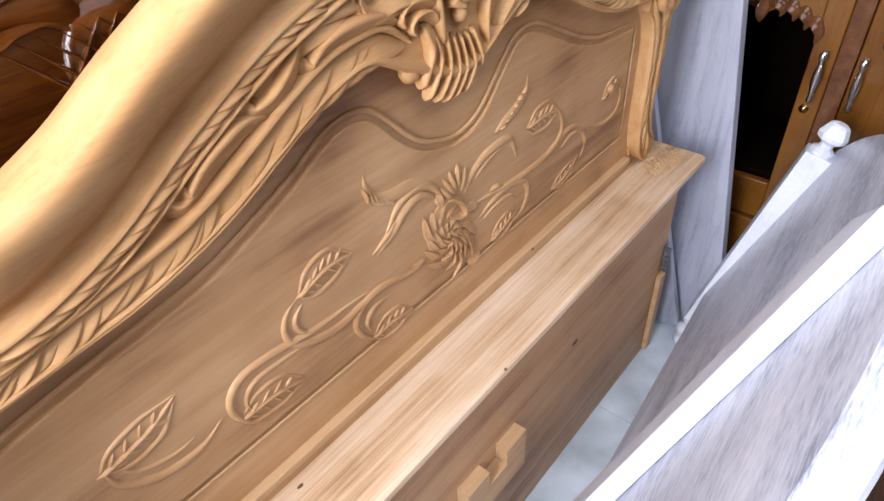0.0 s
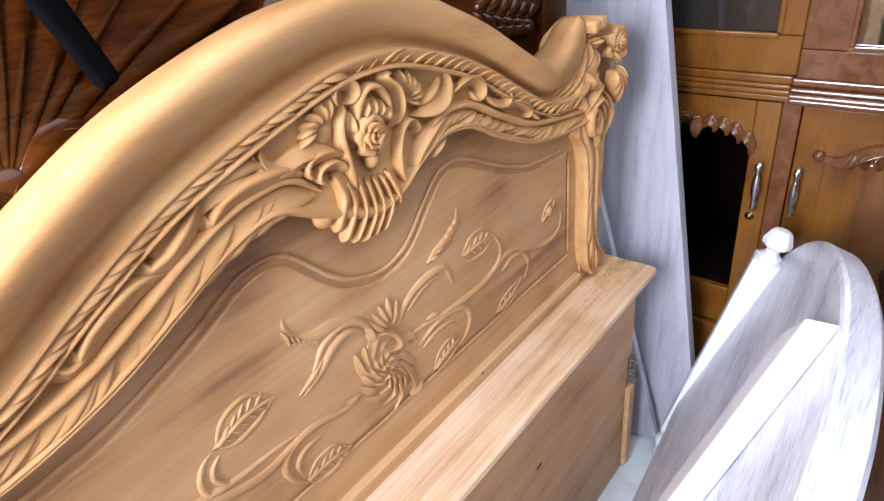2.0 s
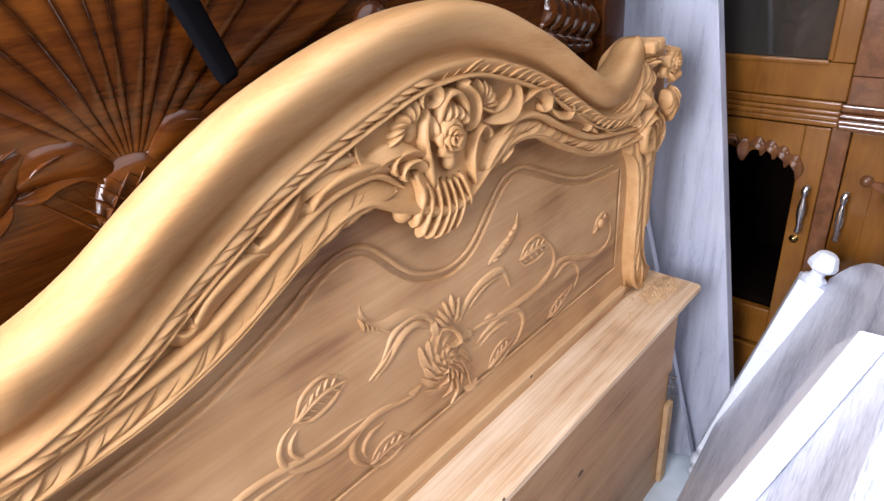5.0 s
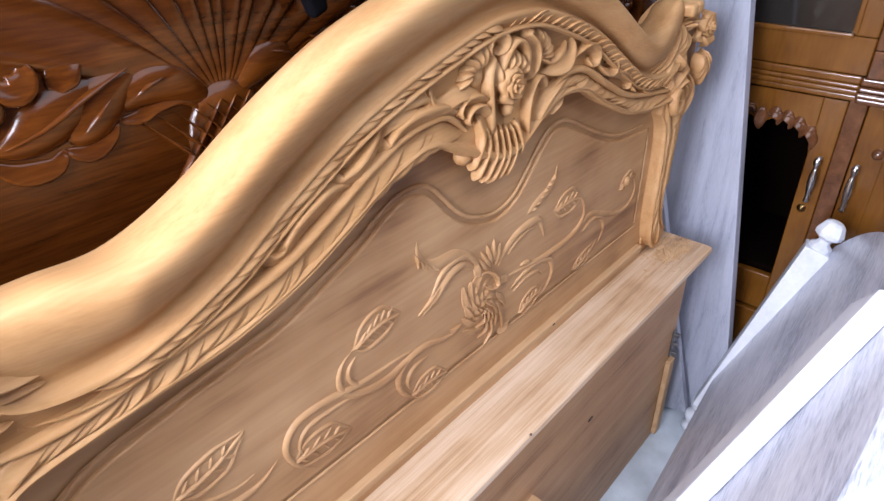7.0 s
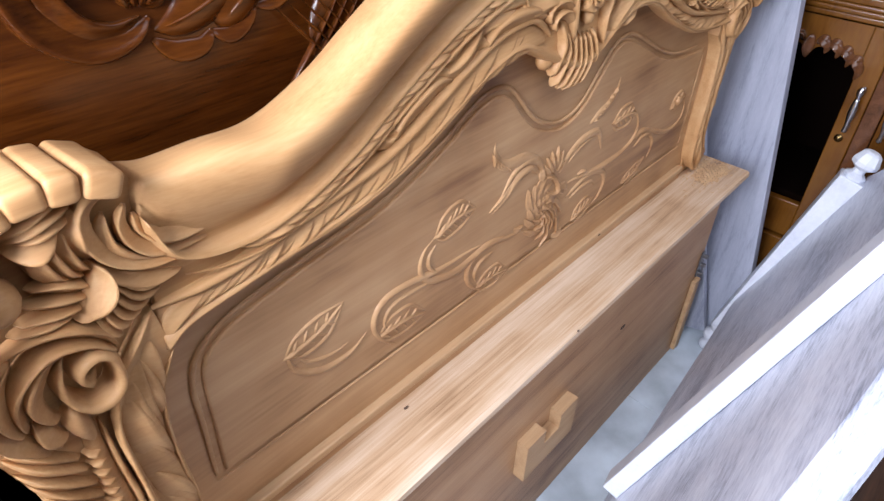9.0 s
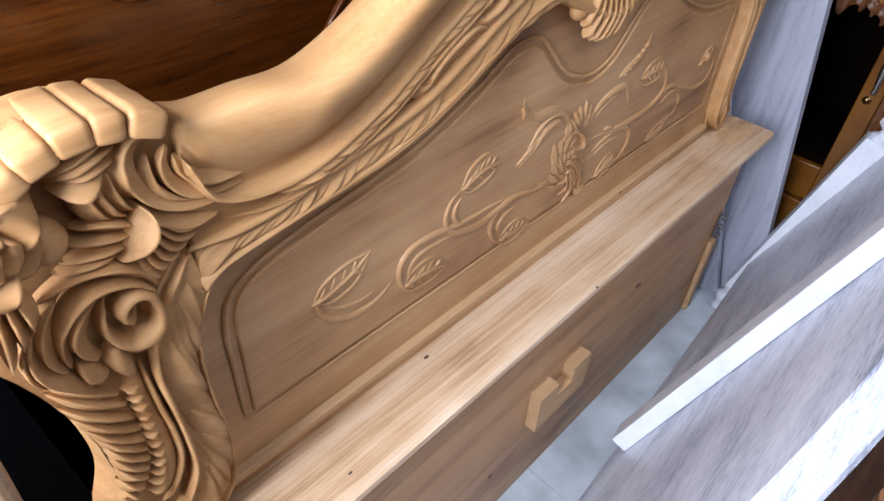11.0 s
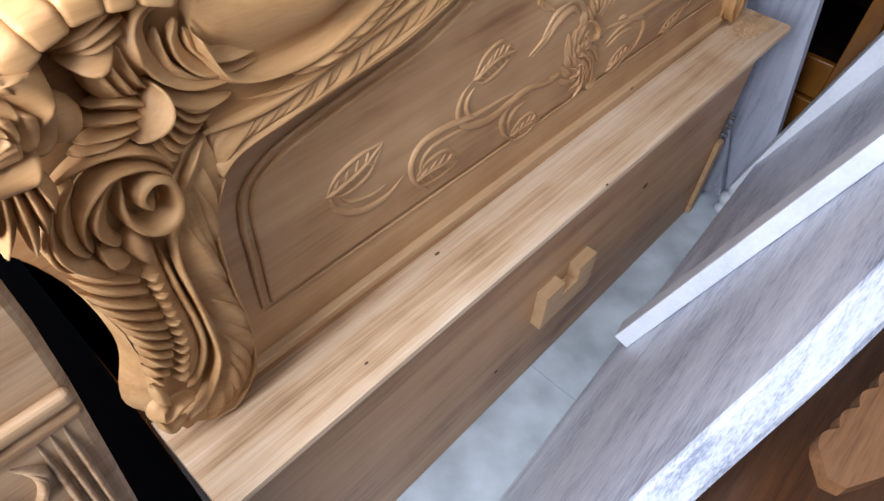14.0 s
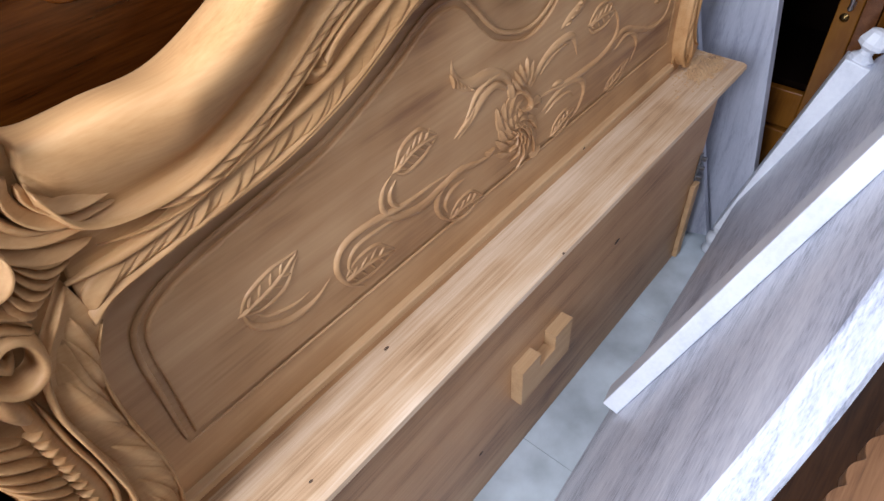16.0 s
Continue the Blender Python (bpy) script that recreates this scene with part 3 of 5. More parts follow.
S((0.874, 1.367), (0.842, 1.381), (0.81, 1.385), (0.778, 1.385), (0.753, 1.379), (0.74, 1.371), (0.728, 1.362), (0.72, 1.368), (0.719, 1.382), w=0.032, h=0.026, l=0.5, e=(0.3, 0.5), n=36)
S((0.811, 1.39), (0.78, 1.404), (0.746, 1.4), (0.724, 1.39), (0.715, 1.378), w=0.028, h=0.020, l=-0.5, e=(0.2, 0.3), n=24)
S((0.828, 1.392), (0.801, 1.409), (0.763, 1.41), (0.736, 1.404), (0.717, 1.396), w=0.020, h=0.018, l=0, e=(0.2, 0.3), n=24)
S((0.723, 1.396), (0.707, 1.377), (0.686, 1.36), (0.667, 1.349), (0.645, 1.346), (0.637, 1.355), (0.637, 1.364), w=0.030, h=0.026, l=0.5, e=(0.3, 0.5), n=30)
S((0.706, 1.394), (0.689, 1.375), (0.668, 1.369), (0.648, 1.365), w=0.03, h=0.012, l=-0.4, e=(0.2, 0.3), n=22)
S((0.664, 1.34), (0.64, 1.334), (0.625, 1.342), (0.615, 1.355), w=0.018, h=0.016, l=0.4, e=(0.3, 0.4), n=18)
S((0.668, 1.331), (0.632, 1.337), (0.599, 1.326), (0.573, 1.312), (0.551, 1.293), (0.541, 1.3), (0.543, 1.317), w=0.032, h=0.026, l=0.5, e=(0.25, 0.5), n=34)
S((0.634, 1.343), (0.606, 1.346), (0.573, 1.332), (0.553, 1.319), w=0.028, h=0.020, l=-0.5, e=(0.2, 0.3), n=22)
S((0.615, 1.354), (0.586, 1.351), (0.553, 1.335), (0.533, 1.322), w=0.022, h=0.018, l=0, e=(0.2, 0.3), n=20)
S((0.572, 1.299), (0.54, 1.287), (0.523, 1.296), (0.52, 1.315), w=0.02, h=0.02, l=0.5, e=(0.3, 0.5), n=20)
S((1.082, 1.352), (1.087, 1.364), (1.071, 1.376), (1.054, 1.366), (1.044, 1.341), (1.046, 1.31), (1.057, 1.274), w=0.017, h=0.026, l=0.4, e=(0.6, 0.4), n=30)
S((1.082, 1.294), (1.072, 1.309), (1.095, 1.337), (1.131, 1.354), (1.172, 1.361), w=0.018, h=0.024, l=0.4, e=(0.6, 0.3), n=24)
S((1.099, 1.297), (1.109, 1.323), (1.138, 1.339), (1.175, 1.343), w=0.013, h=0.02, l=0.4, e=(0.5, 0.3), n=18)
S((1.117, 1.302), (1.133, 1.316), (1.161, 1.326), w=0.013, h=0.018, l=0.4, e=(0.5, 0.3), n=14)
S((1.027, 1.308), (1.034, 1.289), (1.044, 1.257), w=0.018, h=0.02, l=0.4, n=12)
S((1.085, 1.382), (1.117, 1.381), (1.152, 1.384), (1.171, 1.4), (1.178, 1.423), w=0.026, h=0.026, l=0.5, e=(0.2, 0.25), n=22)
S((1.099, 1.389), (1.127, 1.397), (1.149, 1.408), (1.16, 1.42), w=0.016, h=0.016, l=0, e=(0.2, 0.3), n=16)
S((1.168, 1.375), (1.193, 1.389), (1.227, 1.396), (1.251, 1.386), (1.259, 1.367), (1.243, 1.364), (1.235, 1.378), w=0.019, h=0.024, l=-0.4, e=(0.2, 0.6), n=28)
S((1.178, 1.384), (1.204, 1.395), (1.237, 1.401), w=0.014, h=0.016, l=0, e=(0.2, 0.3), n=14)
S((1.264, 1.368), (1.29, 1.343), (1.321, 1.331), (1.336, 1.34), (1.323, 1.352), (1.308, 1.348), w=0.016, h=0.024, l=0.4, e=(0.3, 0.6), n=24)
S((1.311, 1.319), (1.353, 1.319), (1.391, 1.306), (1.41, 1.286), (1.394, 1.282), w=0.018, h=0.022, l=-0.4, e=(0.2, 0.6), n=20)
S((1.414, 1.295), (1.43, 1.277), (1.46, 1.259), w=0.018, h=0.018, l=0.4, n=12)
S((1.466, 1.269), (1.511, 1.248), (1.566, 1.236), w=0.016, h=0.016, l=0.4, n=12)


# ---------- carved end posts ----------
def end_post(label):
    outline = [(0.050, 0.75), (0.040, 0.80), (0.046, 0.86), (0.052, 0.92), (0.049, 0.98), (0.043, 1.04), (0.028, 1.115), (0.012, 1.165), (-0.004, 1.20), (-0.008, 1.26), (-0.004, 1.33), (0.015, 1.372), (0.06, 1.395), (0.13, 1.405), (0.185, 1.392), (0.225, 1.372), (0.240, 1.32), (0.25, 1.26), (0.225, 1.215), (0.165, 1.18), (0.136, 1.10), (0.137, 1.0), (0.14, 0.9), (0.125, 0.75)]
    c = spline(outline, 90)
    if MIRROR_AT[0]:
        c = np.stack([MIRROR_AT[0][0] + MIRROR_AT[0][1] * c[:, 0], c[:, 1]], axis=1)
    sg = MIRROR_AT[0][1] if MIRROR_AT[0] else 1
    bm = bmesh.new()
    lips = []
    for f, y in ((0.0, 0.004), (0.5, 0.030), (1.0, 0.055)):
        lips.append([bm.verts.new((x - sg * (0.028 * f * math.exp(-(((z - 0.84) / 0.075) ** 2)) + 0.008 * f) * (1 if sg * (x - (0 if sg > 0 else MIRROR_AT[0][0])) < 0.09 else 0), y, z)) for x, z in c])
    n = len(c)
    for a, b in zip(lips, lips[1:]):
        for k in range(n):
            bm.faces.new((a[k], a[(k + 1) % n], b[(k + 1) % n], b[k]))
    bmesh.ops.triangulate(bm, faces=[bm.faces.new(lips[0]), bm.faces.new(lips[-1])])
    post = part("end_post", bm, RAW, bed, label)

    def T(*p, **k):
        """A cut on the post; the far post's foot is plain."""
        if not MIRROR_AT[0] or max(q[1] for q in p) > 0.98:
            k["w"] *= 0.88
            k["h"] *= 1.3
            S(*p, **{**dict(y=-0.006, to=post), **k})

    # shell ribs at the foot
    T((0.028, 1.182), (0.044, 1.147), (0.065, 1.119), (0.082, 1.101), w=0.0185, h=0.017, e=(0.15, 0.6), l=-0.85, pk=0.6, name="shell_rib", n=14, y=0.006)
    T((0.027, 1.156), (0.046, 1.119), (0.07, 1.09), (0.089, 1.072), w=0.0185, h=0.017, e=(0.15, 0.6), l=-0.85, pk=0.6, name="shell_rib", n=14, y=0.006)
    T((0.029, 1.128), (0.049, 1.094), (0.073, 1.067), (0.092, 1.051), w=0.0185, h=0.017, e=(0.15, 0.6), l=-0.85, pk=0.6, name="shell_rib", n=14, y=0.006)
    T((0.031, 1.101), (0.051, 1.066), (0.075, 1.039), (0.094, 1.024), w=0.0185, h=0.017, e=(0.15, 0.6), l=-0.85, pk=0.6, name="shell_rib", n=14, y=0.006)
    T((0.036, 1.077), (0.054, 1.041), (0.076, 1.015), (0.094, 1), w=0.0185, h=0.017, e=(0.15, 0.6), l=-0.85, pk=0.6, name="shell_rib", n=14, y=0.006)
    T((0.041, 1.052), (0.057, 1.017), (0.077, 0.992), (0.093, 0.979), w=0.0185, h=0.017, e=(0.15, 0.6), l=-0.85, pk=0.6, name="shell_rib", n=14, y=0.006)
    T((0.046, 1.029), (0.06, 0.996), (0.077, 0.972), (0.091, 0.961), w=0.0185, h=0.017, e=(0.15, 0.6), l=-0.85, pk=0.6, name="shell_rib", n=14, y=0.006)
    T((0.049, 1.006), (0.06, 0.973), (0.076, 0.952), (0.089, 0.943), w=0.0185, h=0.017, e=(0.15, 0.6), l=-0.85, pk=0.6, name="shell_rib", n=14, y=0.006)
    T((0.049, 0.983), (0.059, 0.952), (0.072, 0.934), (0.083, 0.927), w=0.0185, h=0.017, e=(0.15, 0.6), l=-0.85, pk=0.6, name="shell_rib", n=14, y=0.006)
    T((0.048, 0.962), (0.056, 0.934), (0.067, 0.918), (0.077, 0.913), w=0.0185, h=0.017, e=(0.15, 0.6), l=-0.85, pk=0.6, name="shell_rib", n=14, y=0.006)
    T((0.045, 0.94), (0.051, 0.915), (0.061, 0.903), (0.069, 0.9), w=0.0185, h=0.017, e=(0.15, 0.6), l=-0.85, pk=0.6, name="shell_rib", n=14, y=0.006)
    T((0.043, 0.918), (0.046, 0.897), (0.053, 0.89), (0.06, 0.891), w=0.0185, h=0.017, e=(0.15, 0.6), l=-0.85, pk=0.6, name="shell_rib", n=14, y=0.006)
    # toothed spine beside the ribs
    T((0.11, 1.127), (0.107, 1.072), (0.108, 1.006), (0.107, 0.944), (0.101, 0.896), (0.081, 0.853), w=0.032, h=0.012, l=0, e=(0.5, 0.5), pk=0.6, n=26, y=0.005)
    T((0.121, 1.11), (0.12, 1.04), (0.123, 0.973), (0.119, 0.916), (0.1, 0.87), (0.079, 0.839), w=0.013, h=0.022, l=0, e=(0.4, 0.5), n=26, y=0.005)
    T((0.092, 1.077), (0.101, 1.075), (0.112, 1.074), w=0.007, h=0.015, e=(0.4, 0.3), l=0.0, n=7, y=0.003)
    T((0.092, 1.06), (0.101, 1.058), (0.113, 1.057), w=0.007, h=0.015, e=(0.4, 0.3), l=0.0, n=7, y=0.003)
    T((0.092, 1.043), (0.102, 1.041), (0.113, 1.039), w=0.007, h=0.015, e=(0.4, 0.3), l=0.0, n=7, y=0.003)
    T((0.092, 1.025), (0.102, 1.023), (0.113, 1.021), w=0.007, h=0.015, e=(0.4, 0.3), l=0.0, n=7, y=0.003)
    T((0.092, 1.007), (0.102, 1.005), (0.113, 1.003), w=0.007, h=0.015, e=(0.4, 0.3), l=0.0, n=7, y=0.003)
    T((0.09, 0.989), (0.1, 0.987), (0.112, 0.985), w=0.007, h=0.015, e=(0.4, 0.3), l=0.0, n=7, y=0.003)
    T((0.089, 0.971), (0.099, 0.968), (0.111, 0.966), w=0.007, h=0.015, e=(0.4, 0.3), l=0.0, n=7, y=0.003)
    T((0.088, 0.952), (0.098, 0.948), (0.11, 0.946), w=0.007, h=0.015, e=(0.4, 0.3), l=0.0, n=7, y=0.003)
    T((0.084, 0.934), (0.095, 0.931), (0.107, 0.928), w=0.007, h=0.015, e=(0.4, 0.3), l=0.0, n=7, y=0.003)
    T((0.079, 0.918), (0.089, 0.914), (0.102, 0.911), w=0.007, h=0.015, e=(0.4, 0.3), l=0.0, n=7, y=0.003)
    T((0.073, 0.901), (0.084, 0.898), (0.097, 0.895), w=0.007, h=0.015, e=(0.4, 0.3), l=0.0, n=7, y=0.003)
    T((0.068, 0.885), (0.078, 0.881), (0.091, 0.877), w=0.007, h=0.015, e=(0.4, 0.3), l=0.0, n=7, y=0.003)
    # curled foot
    if not MIRROR_AT[0]:
        T((0.079, 0.837), (0.058, 0.846), (0.035, 0.841), (0.024, 0.85), (0.031, 0.867), (0.047, 0.865), w=0.018, h=0.024, l=0.3, e=(0.5, 0.6), n=24)
    T((0.041, 0.909), (0.043, 0.873), (0.049, 0.849), w=0.02, h=0.018, l=0, n=10)
    T((0.024, 0.834), (0.031, 0.806), (0.059, 0.802), w=0.016, h=0.016, l=0, n=10)
    # big scroll
    T((0.162, 1.199), (0.153, 1.225), (0.129, 1.247), (0.103, 1.255), (0.077, 1.252), (0.055, 1.244), w=0.02, h=0.026, e=(0.3, 0.2), l=0.5, n=30)
    T((0.16, 1.193), (0.136, 1.223), (0.108, 1.234), (0.086, 1.225), (0.069, 1.205), (0.062, 1.18), (0.063, 1.153), w=0.024, h=0.03, e=(0.4, 0.25), l=0.5, n=34)
    T((0.128, 1.225), (0.102, 1.225), (0.085, 1.209), (0.077, 1.187), (0.082, 1.161), (0.092, 1.15), w=0.024, h=0.026, e=(0.3, 0.25), l=0.5, n=30)
    T((0.115, 1.223), (0.104, 1.206), (0.101, 1.182), (0.111, 1.16), (0.128, 1.153), (0.146, 1.161), (0.153, 1.179), (0.15, 1.203), (0.137, 1.214), (0.124, 1.208), (0.119, 1.195), (0.126, 1.185), (0.137, 1.193), w=0.017, h=0.032, e=(0.4, 0.8), l=0.2, n=60)
    T((0.078, 1.242), (0.06, 1.226), (0.051, 1.203), (0.052, 1.175), (0.06, 1.152), w=0.02, h=0.026, e=(0.3, 0.25), l=0.5, n=24)
    T((0.057, 1.235), (0.042, 1.209), (0.038, 1.182), (0.048, 1.151), (0.072, 1.112), w=0.02, h=0.024, e=(0.3, 0.2), l=0.5, n=26)
    T((0.039, 1.213), (0.031, 1.191), (0.033, 1.165), (0.042, 1.142), w=0.016, h=0.02, e=(0.3, 0.2), l=0.5, n=18)
    T((0.068, 1.159), (0.077, 1.133), (0.091, 1.122), w=0.022, h=0.018, l=0.4, n=12)
    T((0.102, 1.161), (0.102, 1.133), (0.108, 1.101), w=0.028, h=0.02, l=0, e=(0.5, 0.4), n=14)
    # tongue
    T((0.165, 1.31), (0.17, 1.292), (0.162, 1.274), (0.144, 1.257), (0.135, 1.26), w=0.024, h=0.036, e=(0.2, 0.15), l=-0.5, n=24)
    # ribs between the flower and the tongue
    T((0.159, 1.282), (0.136, 1.297), (0.112, 1.303), w=0.017, h=0.022, e=(0.5, 0.3), l=0.5, n=14)
    T((0.155, 1.273), (0.126, 1.283), (0.102, 1.29), w=0.017, h=0.022, e=(0.5, 0.3), l=0.5, n=14)
    T((0.148, 1.264), (0.117, 1.27), (0.093, 1.273), w=0.017, h=0.022, e=(0.5, 0.3), l=0.5, n=14)
    T((0.138, 1.26), (0.109, 1.262), (0.084, 1.265), w=0.017, h=0.022, e=(0.5, 0.3), l=0.5, n=14)
    # flutes running to the border
    T((0.178, 1.291), (0.201, 1.265), (0.234, 1.253), w=0.017, h=0.02, e=(0.5, 0.25), l=0.5, n=14)
    T((0.178, 1.279), (0.198, 1.254), (0.223, 1.246), w=0.017, h=0.02, e=(0.5, 0.25), l=0.5, n=14)
    T((0.175, 1.267), (0.19, 1.246), (0.21, 1.239), w=0.017, h=0.02, e=(0.5, 0.25), l=0.5, n=14)
    T((0.17, 1.256), (0.181, 1.239), (0.198, 1.231), w=0.017, h=0.02, e=(0.5, 0.25), l=0.5, n=14)
    T((0.163, 1.248), (0.173, 1.232), (0.186, 1.223), w=0.017, h=0.02, e=(0.5, 0.25), l=0.5, n=14)
    T((0.155, 1.24), (0.165, 1.226), (0.174, 1.212), w=0.017, h=0.02, e=(0.5, 0.25), l=0.5, n=14)
    # curved ribs under the split leaf
    T((0.131, 1.343), (0.127, 1.326), (0.134, 1.308), (0.149, 1.296), w=0.02, h=0.024, e=(0.5, 0.2), l=-0.5, n=18)
    T((0.14, 1.343), (0.138, 1.326), (0.145, 1.306), (0.16, 1.293), w=0.02, h=0.024, e=(0.5, 0.2), l=-0.5, n=18)
    T((0.152, 1.35), (0.148, 1.332), (0.154, 1.311), (0.168, 1.295), w=0.02, h=0.024, e=(0.5, 0.2), l=-0.5, n=18)
    T((0.168, 1.367), (0.161, 1.349), (0.161, 1.327), (0.175, 1.304), w=0.02, h=0.024, e=(0.5, 0.2), l=-0.5, n=18)
    # leaf with a split blade
    T((0.093, 1.364), (0.127, 1.377), (0.157, 1.387), (0.185, 1.391), w=0.02, h=0.026, l=0.5, e=(0.15, 0.5), n=18)
    T((0.104, 1.359), (0.131, 1.371), (0.153, 1.374), (0.17, 1.374), w=0.02, h=0.028, l=0.5, e=(0.1, 0.5), n=18)
    T((0.112, 1.357), (0.138, 1.363), (0.165, 1.362), w=0.017, h=0.028, l=0.5, e=(0.1, 0.5), n=16)
    T((0.107, 1.353), (0.126, 1.351), (0.155, 1.355), w=0.03, h=0.036, l=0.3, e=(0.15, 0.1), n=18)
    # the wave that rolls out of the rail
    T((0.21, 1.359), (0.199, 1.369), (0.183, 1.365), (0.174, 1.353), (0.173, 1.331), (0.184, 1.307), (0.209, 1.285), (0.243, 1.274), (0.28, 1.269), w=0.020, h=0.017, e=(0.6, 0.1), l=0.5, pk=0.3, n=40, y=-0.010)
    T((0.193, 1.348), (0.187, 1.333), (0.188, 1.31), (0.207, 1.288), (0.234, 1.276), w=0.018, h=0.012, e=(0.3, 0.15), l=-0.4, n=26, y=-0.010)
    T((0.214, 1.347), (0.205, 1.332), (0.209, 1.31), (0.231, 1.289), (0.285, 1.275), w=0.018, h=0.010, e=(0.5, 0.1), l=0.5, n=30, y=-0.010)
    T((0.218, 1.336), (0.221, 1.318), (0.24, 1.302), (0.288, 1.287), w=0.018, h=0.012, e=(0.4, 0.1), l=0.5, n=24, y=-0.010)
    T((0.17, 1.304), (0.183, 1.283), (0.212, 1.262), (0.248, 1.253), w=0.018, h=0.015, e=(0.4, 0.15), l=0.4, n=22, y=-0.010)
    # crest lobes over the post
    for k, (x, z, w) in enumerate(((0.050, 1.360, 0.036), (0.076, 1.384, 0.034), (0.103, 1.397, 0.034), (0.134, 1.404, 0.035), (0.164, 1.402, 0.030), (0.196, 1.394, 0.036))):
        if MIRROR_AT[0] and k not in (3, 4):
            continue
        bm = box(-w / 2 + 0.001, w / 2 - 0.001, -0.046, 0.055, -0.014, 0.012, 0.007, 4)
        for v in bm.verts:
            v.co.z -= 9.0 * max(0, -0.020 - v.co.y) ** 2 + 2.0 * max(0, v.co.y - 0.02) ** 2 * 6
        xx = x if not MIRROR_AT[0] else MIRROR_AT[0][0] + MIRROR_AT[0][1] * x
        sg = 1 if not MIRROR_AT[0] else -1
        bmesh.ops.transform(bm, verts=bm.verts, matrix=pose(xx, 0, z, 0, sg * (-42 + 13 * k), 0))
        part("crest_lobe", bm, RAW, post, smooth=True)
    # the flower on the shoulder and its leaves
    g = 0.74 if MIRROR_AT[0] else 1.0
    fl = boss("flower", 0.034, 1.338, 0.026 * g, 0.030 * g, -0.03 * g, RAW, post)
    for k, (q, r, w) in enumerate(((-28, 0.058, 0.046), (24, 0.060, 0.048), (82, 0.050, 0.058), (140, 0.052, 0.056), (200, 0.052, 0.058), (262, 0.056, 0.056))):
        cup("petal", 0.034, 1.336, (-0.016 - 0.006 * (k % 2)) * g, q, r * g, w * g, (0.030 + 0.005 * (k % 3)) * g, 0.012, RAW, fl, 13)
    for k, q in enumerate((48, 100, 160, 215, 270, 344)):
        cup("petal", 0.034, 1.338, -0.034 * g, q, (0.030 + 0.008 * (k % 2)) * g, 0.034 * g, 0.024 * g, 0.008, RAW, fl)
    for q in (10, 100, 190, 280):
        cup("petal", 0.035, 1.339, -0.046 * g, q, 0.019 * g, 0.024 * g, 0.018 * g, 0.004, RAW, fl)
    for q in (50, 170, 290):
        cup("petal", 0.036, 1.340, -0.056 * g, q, 0.010 * g, 0.014 * g, 0.012 * g, 0.002, RAW, fl, 9)
    if not MIRROR_AT[0]:
        boss("berry", 0.086, 1.310, 0.022, 0.026, -0.016, RAW, post)
    for a, b, c in (((0.020, 1.285), (0.012, 1.262), (0.001, 1.236)), ((0.027, 1.282), (0.014, 1.245), (-0.002, 1.208)), ((0.034, 1.280), (0.028, 1.235), (0.019, 1.195)), ((0.042, 1.280), (0.042, 1.245), (0.036, 1.214)), ((0.050, 1.280), (0.054, 1.256), (0.050, 1.232))):
        T(a, b, c, w=0.017, h=0.030, e=(0.5, 0.30), l=0.4, y=-0.018, n=12)
    return post


end_post("carved end post with a flower, scrolls and shell ribs")
MIRROR_AT[0] = (1.802, -1)
end_post("carved end post with a flower, scrolls and shell ribs")
MIRROR_AT[0] = None

# ---------- low relief on the panel ----------
relief = boss("relief_rose", 0.962, 1.000, 0.046, 0.003, 0.003, PANEL, bed, 0.055)
PY = 0.005


def R(*p, w=0.012, h=0.007, e=(0.3, 0.15), l=0.2, name="tendril", n=20, pk=0.45):
    stroke(name, p, w * 1.2, h * 1.0, PY, PANEL, relief, ends=e, lean=l, n=n, peak=pk)


def leaf(a, b, w, k=5, curl=0.25):
    """A pointed leaf with its midrib and side veins."""
    a, b = np.array(a), np.array(b)
    d = b - a
    nn = np.array([-d[1], d[0]]) * curl
    mid = (a + b) / 2 + nn * 0.5
    u = d / np.linalg.norm(d)
    v = np.array([-u[1], u[0]])
    R(a, mid, b, w=w * 0.95, h=0.003, e=(0.3, 0.05), l=0.0, name="relief_leaf")
    R(a - u * w * 0.1, mid, b, w=w * 0.15, h=0.007, e=(0.9, 0.3), l=0.0, name="vein", n=14)
    for s in (1, -1):
        R(a, a + d * 0.22 + nn * 0.3 + s * v * w * 0.46, mid + d * 0.08 + s * v * w * 0.52, a + d * 0.80 + nn * 0.3 + s * v * w * 0.26, b, w=w * 0.16, h=0.0045, e=(0.5, 0.4), l=0.0, name="leaf_rim", n=18)
    c = spline([a, mid, b], 30)
    for i in range(k):
        q = c[3 + int(i * 20 / k)]
        wd = w * 0.42 * math.sin(math.pi * (0.25 + 0.6 * i / k))
        for s in (1, -1):
            R(q, q + u * w * 0.2 + s * v * wd * 0.6, q + u * w * 0.38 + s * v * wd, w=w * 0.11, h=0.0055, name="vein", n=7)


# leaf and scroll at the near end
leaf((0.352, 1.018), (0.462, 1.055), 0.046, k=4, curl=-0.12)
R((0.355, 1.027), (0.364, 0.986), (0.407, 0.952), (0.462, 0.947), (0.501, 0.967), w=0.012)
R((0.37, 1.01), (0.389, 0.984), (0.43, 0.969), (0.464, 0.971), w=0.007, h=0.005)
# second scroll with its leaf
leaf((0.521, 0.936), (0.634, 0.917), 0.05, k=4, curl=0.15)
R((0.561, 0.892), (0.526, 0.929), (0.513, 0.973), (0.536, 1.006), (0.592, 1.007), (0.667, 0.993), (0.74, 0.989), (0.788, 0.982), w=0.013, n=36)
R((0.549, 0.923), (0.535, 0.958), (0.555, 0.984), (0.606, 0.984), (0.668, 0.974), w=0.008, h=0.005)
